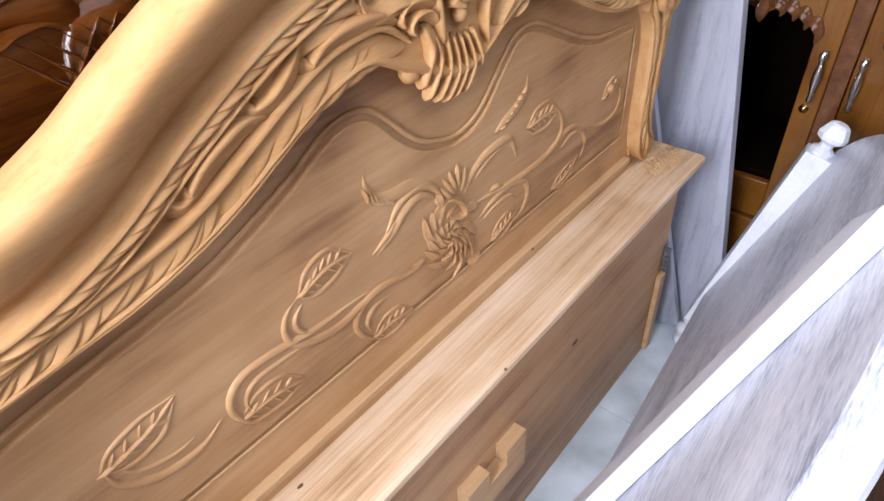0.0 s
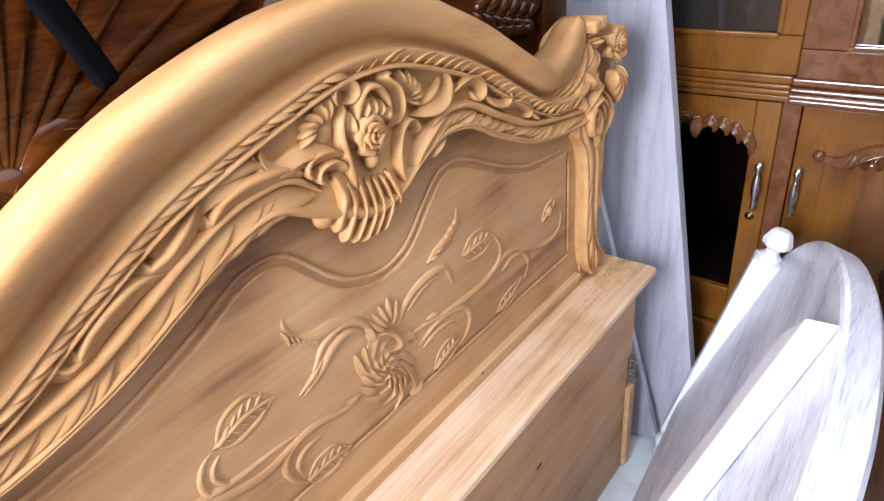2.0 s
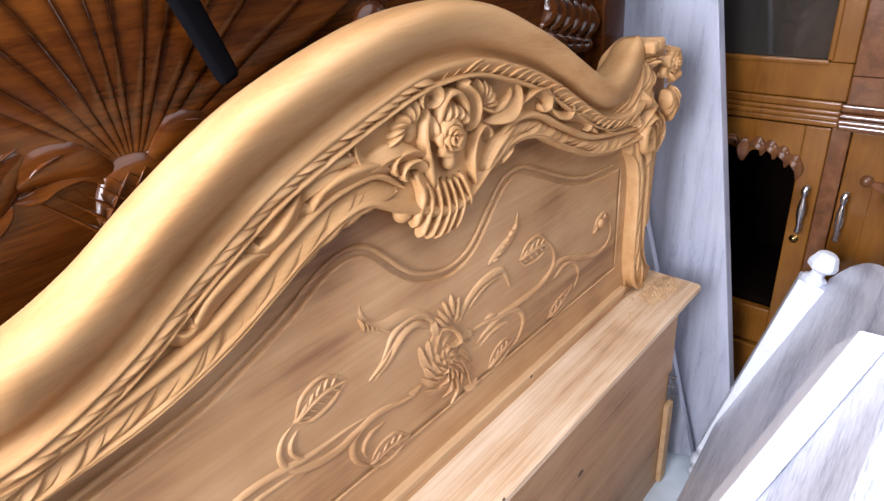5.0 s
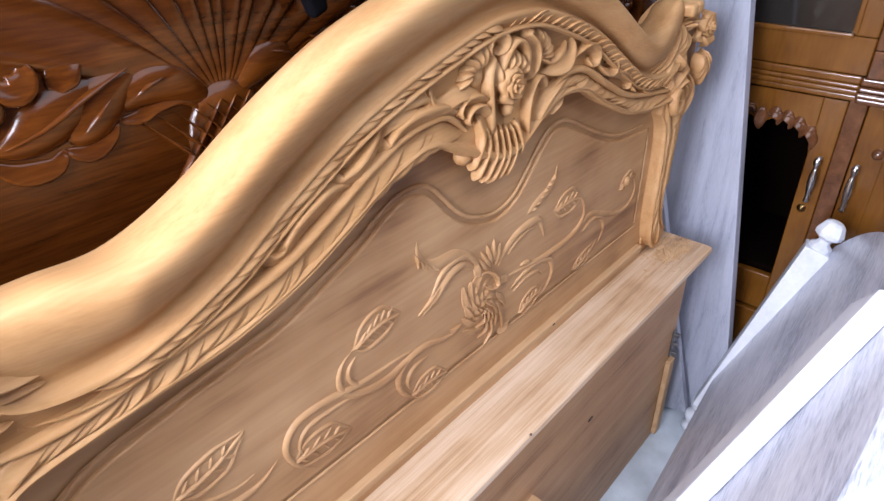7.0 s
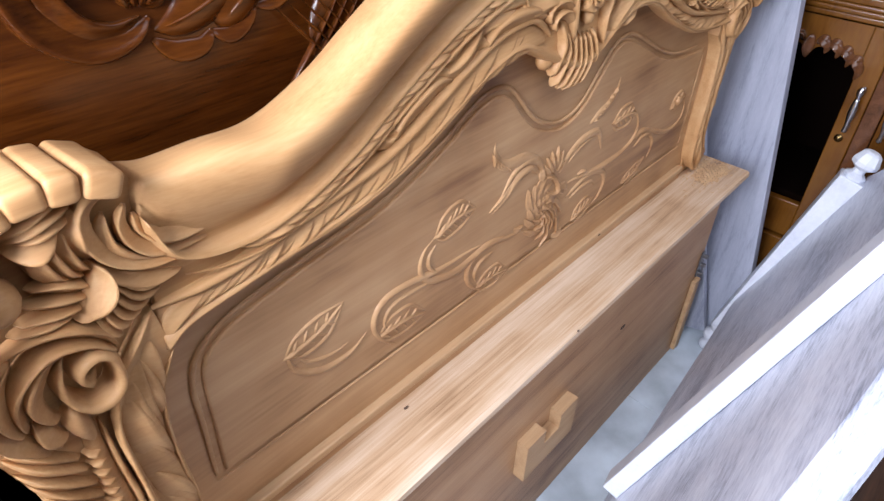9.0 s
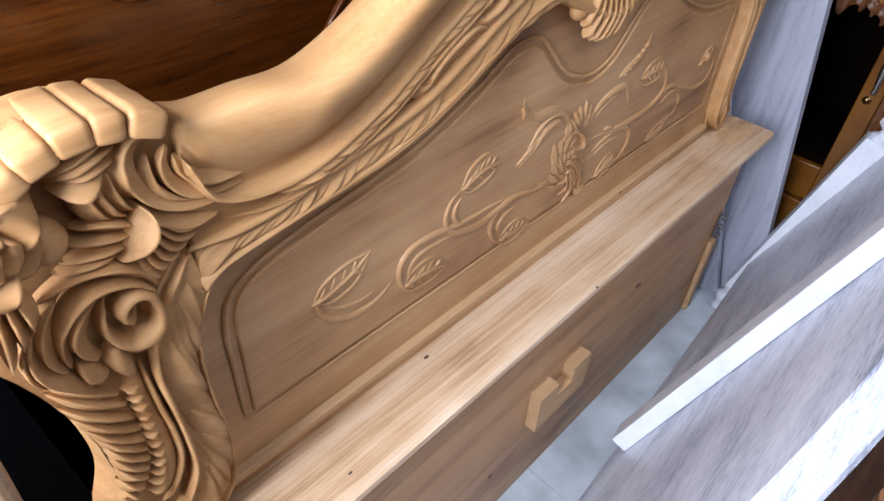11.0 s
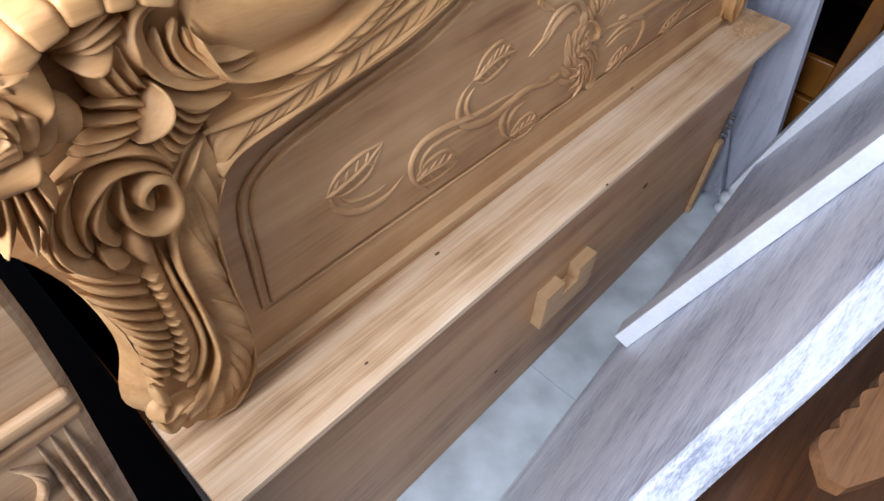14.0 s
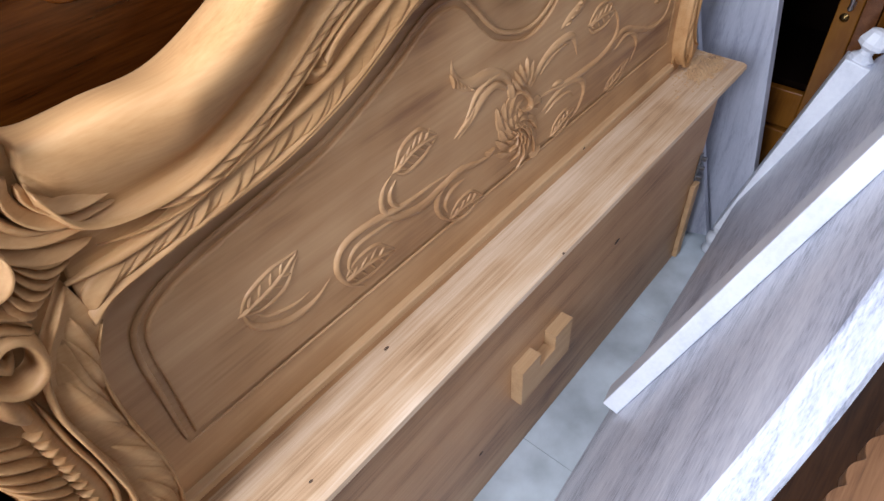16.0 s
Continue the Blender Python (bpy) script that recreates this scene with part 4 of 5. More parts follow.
# third leaf
leaf((0.653, 1.064), (0.756, 1.074), 0.052, curl=0.22)
R((0.65, 1.064), (0.628, 1.051), (0.618, 1.025), (0.629, 0.994), (0.662, 0.973), (0.712, 0.964), (0.766, 0.972), (0.832, 0.967), (0.89, 0.949), w=0.015, n=40)
R((0.656, 1.051), (0.639, 1.036), (0.638, 1.016), (0.656, 0.995), (0.689, 0.984), w=0.008, h=0.006)
# fourth scroll with its leaf
leaf((0.768, 0.887), (0.863, 0.878), 0.044, k=4, curl=0.15)
R((0.774, 0.878), (0.745, 0.912), (0.738, 0.946), (0.757, 0.969), (0.8, 0.975), (0.855, 0.96), (0.903, 0.951), w=0.014, n=30)
R((0.765, 0.903), (0.759, 0.93), (0.777, 0.948), (0.816, 0.949), w=0.008, h=0.006)
# fish-tail leaf
R((0.952, 1.077), (0.913, 1.104), (0.876, 1.119), (0.839, 1.123), (0.812, 1.137), (0.797, 1.164), (0.798, 1.191), w=0.024, h=0.006, e=(0.3, 0.08), n=26)
R((0.789, 1.166), (0.795, 1.151), (0.798, 1.133), w=0.006, h=0.008, name="vein", n=7)
R((0.797, 1.157), (0.803, 1.143), (0.807, 1.129), w=0.006, h=0.008, name="vein", n=7)
R((0.806, 1.148), (0.812, 1.135), (0.817, 1.124), w=0.006, h=0.008, name="vein", n=7)
R((0.814, 1.138), (0.821, 1.127), (0.827, 1.119), w=0.006, h=0.008, name="vein", n=7)
R((0.823, 1.131), (0.831, 1.121), (0.838, 1.114), w=0.006, h=0.008, name="vein", n=7)
R((0.832, 1.121), (0.841, 1.113), (0.848, 1.109), w=0.006, h=0.008, name="vein", n=7)
# long blades under the fish-tail
R((0.962, 1.039), (0.934, 1.088), (0.897, 1.108), (0.855, 1.1), (0.832, 1.074), (0.815, 1.054), w=0.013, n=26)
R((0.941, 1.062), (0.904, 1.089), (0.867, 1.083), (0.839, 1.059), (0.797, 1.036), w=0.016, n=26)
R((0.849, 1.078), (0.822, 1.06), (0.79, 1.044), w=0.008, h=0.006, n=16)
# plume over the rose
R((0.988, 1.043), (0.969, 1.07), (0.956, 1.094), w=0.012, h=0.008, name="vein", n=9)
R((0.991, 1.048), (0.979, 1.076), (0.973, 1.1), w=0.012, h=0.008, name="vein", n=9)
R((0.996, 1.049), (0.993, 1.078), (0.995, 1.103), w=0.012, h=0.008, name="vein", n=9)
R((1.001, 1.041), (1.006, 1.065), (1.016, 1.085), w=0.012, h=0.008, name="vein", n=9)
R((0.982, 1.037), (0.961, 1.062), (0.946, 1.083), w=0.012, h=0.008, name="vein", n=9)
# the rose, a shaggy whorl of petals
R((0.999, 0.943), (1.008, 0.92), (1.002, 0.892), w=0.013, h=0.0075, l=0.5, e=(0.4, 0.25), name="petal", n=12)
R((0.99, 0.929), (0.995, 0.894), (0.971, 0.87), w=0.013, h=0.0075, l=0.5, e=(0.4, 0.25), name="petal", n=12)
R((0.981, 0.926), (0.975, 0.904), (0.946, 0.901), w=0.013, h=0.0075, l=0.5, e=(0.4, 0.25), name="petal", n=12)
R((0.971, 0.928), (0.959, 0.92), (0.933, 0.931), w=0.013, h=0.0075, l=0.5, e=(0.4, 0.25), name="petal", n=12)
R((0.96, 0.934), (0.939, 0.925), (0.902, 0.948), w=0.013, h=0.0075, l=0.5, e=(0.4, 0.25), name="petal", n=12)
R((0.95, 0.944), (0.929, 0.948), (0.902, 0.978), w=0.013, h=0.0075, l=0.5, e=(0.4, 0.25), name="petal", n=12)
R((0.942, 0.956), (0.925, 0.968), (0.911, 0.998), w=0.013, h=0.0075, l=0.5, e=(0.4, 0.25), name="petal", n=12)
R((0.935, 0.978), (0.913, 1.003), (0.905, 1.046), w=0.013, h=0.0075, l=0.5, e=(0.4, 0.25), name="petal", n=12)
R((0.935, 0.989), (0.924, 1.014), (0.928, 1.045), w=0.013, h=0.0075, l=0.5, e=(0.4, 0.25), name="petal", n=12)
R((0.939, 0.998), (0.937, 1.018), (0.95, 1.035), w=0.013, h=0.0075, l=0.5, e=(0.4, 0.25), name="petal", n=12)
R((0.946, 1.004), (0.945, 1.033), (0.97, 1.052), w=0.013, h=0.0075, l=0.5, e=(0.4, 0.25), name="petal", n=12)
R((0.955, 1.005), (0.963, 1.024), (0.992, 1.026), w=0.013, h=0.0075, l=0.5, e=(0.4, 0.25), name="petal", n=12)
R((0.965, 1.003), (0.978, 1.009), (1.005, 0.997), w=0.013, h=0.0075, l=0.5, e=(0.4, 0.25), name="petal", n=12)
R((0.976, 0.996), (0.998, 1.003), (1.039, 0.977), w=0.013, h=0.0075, l=0.5, e=(0.4, 0.25), name="petal", n=12)
R((0.991, 0.978), (1.015, 0.966), (1.041, 0.926), w=0.013, h=0.0075, l=0.5, e=(0.4, 0.25), name="petal", n=12)
R((0.997, 0.965), (1.013, 0.947), (1.024, 0.912), w=0.013, h=0.0075, l=0.5, e=(0.4, 0.25), name="petal", n=12)
R((1, 0.952), (1.024, 0.921), (1.033, 0.869), w=0.013, h=0.0075, l=0.5, e=(0.4, 0.25), name="petal", n=12)
R((0.977, 0.954), (0.983, 0.937), (0.973, 0.921), w=0.012, h=0.0095, l=0.5, e=(0.4, 0.25), name="petal", n=12)
R((0.971, 0.951), (0.966, 0.93), (0.939, 0.931), w=0.012, h=0.0095, l=0.5, e=(0.4, 0.25), name="petal", n=12)
R((0.965, 0.954), (0.953, 0.946), (0.928, 0.961), w=0.012, h=0.0095, l=0.5, e=(0.4, 0.25), name="petal", n=12)
R((0.959, 0.959), (0.946, 0.962), (0.93, 0.983), w=0.012, h=0.0095, l=0.5, e=(0.4, 0.25), name="petal", n=12)
R((0.955, 0.966), (0.935, 0.979), (0.922, 1.013), w=0.012, h=0.0095, l=0.5, e=(0.4, 0.25), name="petal", n=12)
R((0.954, 0.973), (0.941, 0.992), (0.941, 1.018), w=0.012, h=0.0095, l=0.5, e=(0.4, 0.25), name="petal", n=12)
R((0.956, 0.979), (0.951, 0.996), (0.961, 1.01), w=0.012, h=0.0095, l=0.5, e=(0.4, 0.25), name="petal", n=12)
R((0.962, 0.982), (0.967, 1.002), (0.994, 1.002), w=0.012, h=0.0095, l=0.5, e=(0.4, 0.25), name="petal", n=12)
R((0.968, 0.98), (0.98, 0.988), (1.006, 0.972), w=0.012, h=0.0095, l=0.5, e=(0.4, 0.25), name="petal", n=12)
R((0.974, 0.974), (0.988, 0.971), (1.005, 0.949), w=0.012, h=0.0095, l=0.5, e=(0.4, 0.25), name="petal", n=12)
R((0.978, 0.967), (0.999, 0.953), (1.016, 0.915), w=0.012, h=0.0095, l=0.5, e=(0.4, 0.25), name="petal", n=12)
R((0.979, 0.96), (0.993, 0.94), (0.994, 0.911), w=0.012, h=0.0095, l=0.5, e=(0.4, 0.25), name="petal", n=12)
R((0.968, 0.964), (0.97, 0.954), (0.96, 0.95), w=0.011, h=0.011, l=0.5, e=(0.4, 0.25), name="petal", n=12)
R((0.965, 0.965), (0.955, 0.963), (0.941, 0.98), w=0.011, h=0.011, l=0.5, e=(0.4, 0.25), name="petal", n=12)
R((0.964, 0.968), (0.955, 0.977), (0.955, 0.993), w=0.011, h=0.011, l=0.5, e=(0.4, 0.25), name="petal", n=12)
R((0.965, 0.97), (0.964, 0.979), (0.975, 0.982), w=0.011, h=0.011, l=0.5, e=(0.4, 0.25), name="petal", n=12)
R((0.967, 0.969), (0.977, 0.973), (0.993, 0.957), w=0.011, h=0.011, l=0.5, e=(0.4, 0.25), name="petal", n=12)
R((0.969, 0.966), (0.979, 0.957), (0.98, 0.94), w=0.011, h=0.011, l=0.5, e=(0.4, 0.25), name="petal", n=12)
R((0.951, 1.035), (0.943, 1.069), (0.953, 1.079), w=0.014, h=0.0075, l=0.4, name="petal", n=10)
R((1.009, 0.995), (1.033, 0.998), (1.051, 0.979), w=0.014, h=0.0075, l=0.4, name="petal", n=10)
R((0.903, 0.963), (0.885, 0.96), (0.87, 0.971), w=0.014, h=0.0075, l=0.4, name="petal", n=10)
R((1.011, 0.878), (1.033, 0.875), (1.05, 0.882), w=0.014, h=0.0075, l=0.4, name="petal", n=10)
R((0.955, 1.044), (0.976, 1.041), (1, 1.019), (1.004, 0.997), (0.982, 1), (0.964, 1.019), (0.973, 1.025), w=0.01, h=0.013, name="petal", n=24)
# tall leaf
R((1.009, 1.031), (1.034, 1.063), (1.073, 1.08), (1.119, 1.083), (1.144, 1.075), (1.157, 1.051), (1.167, 1.023), w=0.018, n=28)
R((1.036, 1.044), (1.067, 1.064), (1.106, 1.072), (1.137, 1.062), w=0.01, h=0.006)
R((1.097, 1.105), (1.122, 1.117), (1.158, 1.127), (1.188, 1.147), (1.196, 1.182), w=0.022, h=0.006, e=(0.3, 0.05), n=20)
R((1.108, 1.11), (1.121, 1.111), (1.133, 1.107), w=0.006, h=0.008, name="vein", n=7)
R((1.122, 1.118), (1.133, 1.119), (1.144, 1.117), w=0.006, h=0.008, name="vein", n=7)
R((1.136, 1.126), (1.146, 1.128), (1.155, 1.127), w=0.006, h=0.008, name="vein", n=7)
R((1.15, 1.133), (1.158, 1.136), (1.167, 1.138), w=0.006, h=0.008, name="vein", n=7)
R((1.164, 1.141), (1.171, 1.145), (1.178, 1.148), w=0.006, h=0.008, name="vein", n=7)
R((1.178, 1.149), (1.184, 1.153), (1.189, 1.159), w=0.006, h=0.008, name="vein", n=7)
# scrolls at the far side
R((1.027, 0.996), (1.069, 0.993), (1.133, 0.984), (1.194, 0.979), (1.261, 0.98), (1.313, 0.999), (1.322, 1.034), (1.294, 1.073), (1.254, 1.089), w=0.014, n=34)
leaf((1.198, 1.072), (1.309, 1.062), 0.05, k=4, curl=0.12)
R((1.047, 0.957), (1.09, 0.973), (1.141, 0.979), (1.192, 0.961), (1.206, 0.925), (1.183, 0.892), (1.136, 0.882), w=0.014, n=26)
R((1.061, 0.947), (1.099, 0.96), (1.146, 0.956), (1.17, 0.934), w=0.008, h=0.006)
leaf((1.087, 0.882), (1.175, 0.904), 0.04, k=4, curl=0.1)
R((1.078, 0.999), (1.102, 0.999), (1.126, 0.988), w=0.01, h=0.007, name="vein", n=8)
R((1.203, 0.974), (1.281, 0.983), (1.345, 1.003), (1.409, 0.981), (1.491, 0.95), (1.556, 0.955), (1.572, 0.992), (1.544, 1.033), w=0.013, n=34)
leaf((1.486, 1.01), (1.569, 1.022), 0.036, k=3)
R((1.321, 0.968), (1.365, 0.985), (1.408, 0.97), (1.425, 0.933), (1.404, 0.9), w=0.012, n=20)
leaf((1.296, 0.883), (1.401, 0.919), 0.03, k=4, curl=-0.12)
boss("bud", 1.512, 1.026, 0.012, 0.008, 0.0, PANEL, relief)

# knots and scars in the wood
KNOT = plain("dark_knot", (0.09, 0.05, 0.03), 0.6)


def knot(x, y, z, r, rx, squash=0.6):
    bm = bmesh.new()
    bmesh.ops.create_uvsphere(bm, u_segments=10, v_segments=6, radius=1)
    bmesh.ops.transform(bm, verts=bm.verts, matrix=pose(x, y, z, rx, 0, 0) @ Matrix.Diagonal((r, r * squash, 0.0012, 1)))
    part("knot", bm, KNOT, bed, smooth=True)


knot(0.556, -0.020, 0.7482, 0.006, 0, 0.5), knot(1.22, -0.0065, 0.778, 0.005, 90), knot(0.94, -0.136, 0.7455, 0.004, 40)
knot(1.30, -0.0905, 0.47, 0.014, 90, 0.5), knot(0.72, -0.0905, 0.20, 0.008, 90, 0.7), knot(0.31, -0.1, 0.7482, 0.004, 0)

# sawdust swept into the far corner of the ledge: a low uneven heap with loose crumbs round it
verts, faces = [], []
HEAP = 22
for i in range(HEAP + 1):
    for j in range(HEAP + 1):
        u, v = 2 * i / HEAP - 1, 2 * j / HEAP - 1
        r = math.hypot(u, v) * (1 + 0.22 * math.sin(3 * math.atan2(v, u) + 1) + 0.14 * math.sin(7 * math.atan2(v, u)))
        lift = 0.006 * max(0, 1 - r) + random.uniform(-0.001, 0.0026) * (r < 1)
        verts.append((1.745 + 0.075 * u, -0.052 + 0.045 * v, 0.7475 + lift))
for i in range(HEAP):
    for j in range(HEAP):
        q = i * (HEAP + 1) + j
        faces.append((q, q + HEAP + 1, q + HEAP + 2, q + 1))
for k in range(260):
    x, y = min(1.82, 1.745 + random.gauss(0, 0.06)), min(-0.012, max(-0.12, -0.055 + random.gauss(0, 0.030)))
    s = random.uniform(0.0010, 0.0036)
    q = len(verts)
    verts += [(x - s, y, 0.7483), (x + s, y - s, 0.7483), (x + 0.3 * s, y + s, 0.7483), (x, y, 0.7486 + s * 0.9)]
    faces += [(q, q + 1, q + 3), (q + 1, q + 2, q + 3), (q + 2, q, q + 3), (q, q + 2, q + 1)]
tagged(mesh("sawdust", verts, faces, STRIP, smooth=False), "pale sawdust scattered on the far corner of the ledge", "sawdust", kind="stuff")

# ---------- polished headboard stacked behind ----------
bk = tagged(new("polished_headboard"), "dark red-brown polished headboard carved with a leaf fan, stacked behind", "headboard")
DY = 0.115
part("panel", box(-0.75, 1.66, DY, DY + 0.03, 1.22, 2.1, 0.003), DARK, bk)
for x in (-0.72, 1.30):
    part("leg", box(x, x + 0.08, DY, DY + 0.04, 0.0, 1.22, 0.004), DARK, bk)
part("leg", box(0.014, 0.08, 0.085, 0.1148, 0.0, 1.24, 0.004), DARK, bk)
part("stile", box(1.66, 1.76, DY - 0.025, DY + 0.04, 0.0, 2.1, 0.006), DARK, bk)


def D(*p, w=0.03, h=0.016, e=(0.25, 0.1), l=0.2, name="carved_leaf", n=18, pk=0.5, y=DY):
    stroke(name, p, w, h, y, DARK, bk, ends=e, lean=l, n=n, peak=pk)


# fan of blades over a pineapple
FX, FZ = 0.588, 1.445
for k in range(13):
    q = radians(28 + 124 * k / 12 + random.uniform(-2, 2))
    r = random.uniform(0.42, 0.50)
    bend = 0.35 * (math.pi / 2 - q)
    D((FX + 0.012 * math.cos(q), FZ), (FX + 0.22 * math.cos(q), FZ + 0.22 * math.sin(q)), (FX + r * math.cos(q - bend * 0.3), FZ + r * math.sin(q - bend * 0.3)), w=0.078, h=0.014, e=(0.12, 0.06), l=0.35, pk=0.55, name="fan_blade")
for s in (-1, 1):
    q = lambda x, z: (FX + s * (FX - x), z) if s > 0 else (x, z)  # noqa: E731
    # leaf with three scalloped lobes sweeping off the pineapple
    D(q(0.337, 1.447), q(0.365, 1.451), q(0.401, 1.468), q(0.454, 1.492), w=0.055, h=0.0108, e=(0.1, 0.3), l=0, n=22)
    D(q(0.406, 1.442), q(0.429, 1.45), q(0.454, 1.475), q(0.492, 1.496), w=0.058, h=0.012, e=(0.35, 0.2), l=0, n=22)
    D(q(0.461, 1.459), q(0.488, 1.473), q(0.525, 1.475), q(0.573, 1.442), w=0.055, h=0.0132, e=(0.35, 0.2), l=0, n=22)
    D(q(0.342, 1.448), q(0.384, 1.46), q(0.438, 1.484), q(0.494, 1.505), w=0.01, h=0.0156, l=0, n=22)
    D(q(0.418, 1.442), q(0.436, 1.459), q(0.467, 1.484), w=0.007, h=0.0162, l=0, n=14)
    D(q(0.475, 1.464), q(0.497, 1.479), q(0.531, 1.486), w=0.007, h=0.0168, l=0, n=14)
    # rolled rims below the lobes
    D(q(0.332, 1.439), q(0.355, 1.422), q(0.385, 1.42), q(0.401, 1.433), w=0.026, h=0.0084, e=(0.3, 0.4), l=0.4, n=20)
    D(q(0.4, 1.432), q(0.422, 1.424), q(0.446, 1.436), q(0.458, 1.45), w=0.024, h=0.0084, e=(0.3, 0.4), l=0.4, n=20)
    D(q(0.46, 1.447), q(0.484, 1.446), q(0.503, 1.456), q(0.535, 1.457), q(0.564, 1.433), w=0.024, h=0.0084, e=(0.3, 0.4), l=0.4, n=22)
    # round scrolls beside it
    D(q(0.215, 1.554), q(0.214, 1.517), q(0.225, 1.481), q(0.25, 1.456), q(0.279, 1.444), q(0.311, 1.447), q(0.335, 1.462), w=0.036, h=0.0132, e=(0.5, 0.25), l=0.4, n=40)
    D(q(0.241, 1.541), q(0.241, 1.51), q(0.251, 1.482), q(0.27, 1.462), q(0.297, 1.456), q(0.326, 1.464), w=0.029, h=0.012, e=(0.5, 0.25), l=-0.4, n=36)
    D(q(0.406, 1.49), q(0.42, 1.508), q(0.44, 1.522), w=0.036, h=0.0108, l=0.4, n=14)
    D(q(0.317, 1.509), q(0.315, 1.49), q(0.32, 1.475), w=0.024, h=0.0132, e=(0.6, 0.4), l=0.3, n=12)
    D(q(0.329, 1.507), q(0.326, 1.488), q(0.325, 1.474), w=0.024, h=0.0132, e=(0.6, 0.4), l=0.3, n=12)
    D(q(0.341, 1.504), q(0.338, 1.486), q(0.329, 1.473), w=0.024, h=0.0132, e=(0.6, 0.4), l=0.3, n=12)
    D(q(0.354, 1.502), q(0.349, 1.483), q(0.334, 1.472), w=0.024, h=0.0132, e=(0.6, 0.4), l=0.3, n=12)
    D(q(0.279, 1.524), q(0.29, 1.508), q(0.311, 1.505), q(0.322, 1.517), w=0.034, h=0.012, l=0.4, n=16)
    D(q(0.354, 1.511), q(0.372, 1.5), q(0.387, 1.511), q(0.388, 1.528), w=0.031, h=0.0108, l=0.4, n=16)
    boss("carved_bud", *q(0.19, 1.535), 0.040, 0.018, DY, DARK, bk, 0.040)
pine = boss("pineapple", FX, FZ - 0.055, 0.058, 0.016, DY, DARK, bk, 0.075)
for k in range(-3, 4):
    for s in (-1, 1):
        D((FX + 0.020 * k - s * 0.05, FZ - 0.11), (FX + 0.020 * k, FZ - 0.055), (FX + 0.020 * k + s * 0.05, FZ), w=0.006, h=0.008, y=DY - 0.012, name="lattice", n=8)
# leaf crest at the far side
for k in range(6):
    x = 1.42 + 0.035 * k
    D((x, 1.40 - 0.004 * k), (x + 0.02, 1.43 - 0.006 * k), (x + 0.005, 1.46 - 0.010 * k), w=0.030, h=0.024, e=(0.3, 0.5))
    D((x + 0.02, 1.46 - 0.01 * k), (x + 0.05, 1.49 - 0.01 * k), (x + 0.04, 1.53 - 0.01 * k), w=0.034, h=0.022)
bm = box(-0.022, 0.022, -0.011, 0.011, -0.115, 0.26, 0.0105, 5)
for v in bm.verts:
    if v.co.z < -0.07:
        v.co.x *= 0.62
bmesh.ops.transform(bm, verts=bm.verts, matrix=pose(0.672, 0.070, 1.63, 0, -20, 0))
tagged(part("strap", bm, BLACK, smooth=True), "black cloth strap hanging over the polished headboard", "strap")
# sheet added to hold the gap's deep shade in its black colour
tagged(part("gap_shade_sheet", box(-0.86, 1.6, 0.20, 0.21, 0.0, 1.35, 0.002), BLACK), "added black sheet standing for the shade behind the stacked headboards", "sheet")

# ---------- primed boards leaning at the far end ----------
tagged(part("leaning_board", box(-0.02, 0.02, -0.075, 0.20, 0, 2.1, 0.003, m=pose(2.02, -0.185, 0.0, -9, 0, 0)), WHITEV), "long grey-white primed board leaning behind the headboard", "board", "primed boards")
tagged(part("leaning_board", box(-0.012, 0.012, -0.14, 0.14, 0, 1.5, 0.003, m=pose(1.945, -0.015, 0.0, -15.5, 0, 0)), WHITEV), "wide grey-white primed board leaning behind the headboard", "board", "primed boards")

# ---------- primed bed parts leaning on the other side ----------
V = Vector((0.165, -0.349, 0.922)).normalized()
U = Vector((-1, -0.1, 0))
U = (U - U.dot(V) * V).normalized()
W = U.cross(V)
FB = Matrix.Translation((1.063, -0.284, 0.212)) @ Matrix((U, V, W)).transposed().to_4x4()
foot = tagged(new("primed_footboard"), "arched grey-white primed footboard leaning with its rough side out", "footboard")
ARCH = spline([(-0.90, 0.70), (-0.78, 0.79), (-0.60, 0.875), (-0.38, 0.928), (-0.15, 0.942), (0.08, 0.912), (0.25, 0.835), (0.36, 0.75), (0.46, 0.655), (0.56, 0.54), (0.68, 0.405), (0.80, 0.27), (0.92, 0.13)], 70)
bm = bmesh.new()
T0, T1 = -0.066, 0.0
loops = []
for u, v in ARCH:
    lo = 0.128 - 0.245 * (u + 0.8)
    loops.append([bm.verts.new(p) for p in ((u, lo, T1 - 0.012), (u, lo, T1), (u, v - 0.010, T1), (u, v - 0.003, T1 - 0.003), (u, v, T1 - 0.010), (u, v, T0 + 0.010), (u, v - 0.008, T0), (u, v - 0.07, T0), (u, v - 0.08, T0 + 0.045))])
for a, b in zip(loops, loops[1:]):
    for k in range(9):
        bm.faces.new((a[k], a[(k + 1) % 9], b[(k + 1) % 9], b[k]))
bm.faces.new(loops[0]), bm.faces.new(loops[-1][::-1])
bmesh.ops.transform(bm, verts=bm.verts, matrix=FB)
part("arched_panel", bm, WHITE, foot, "streaky primed arched panel")
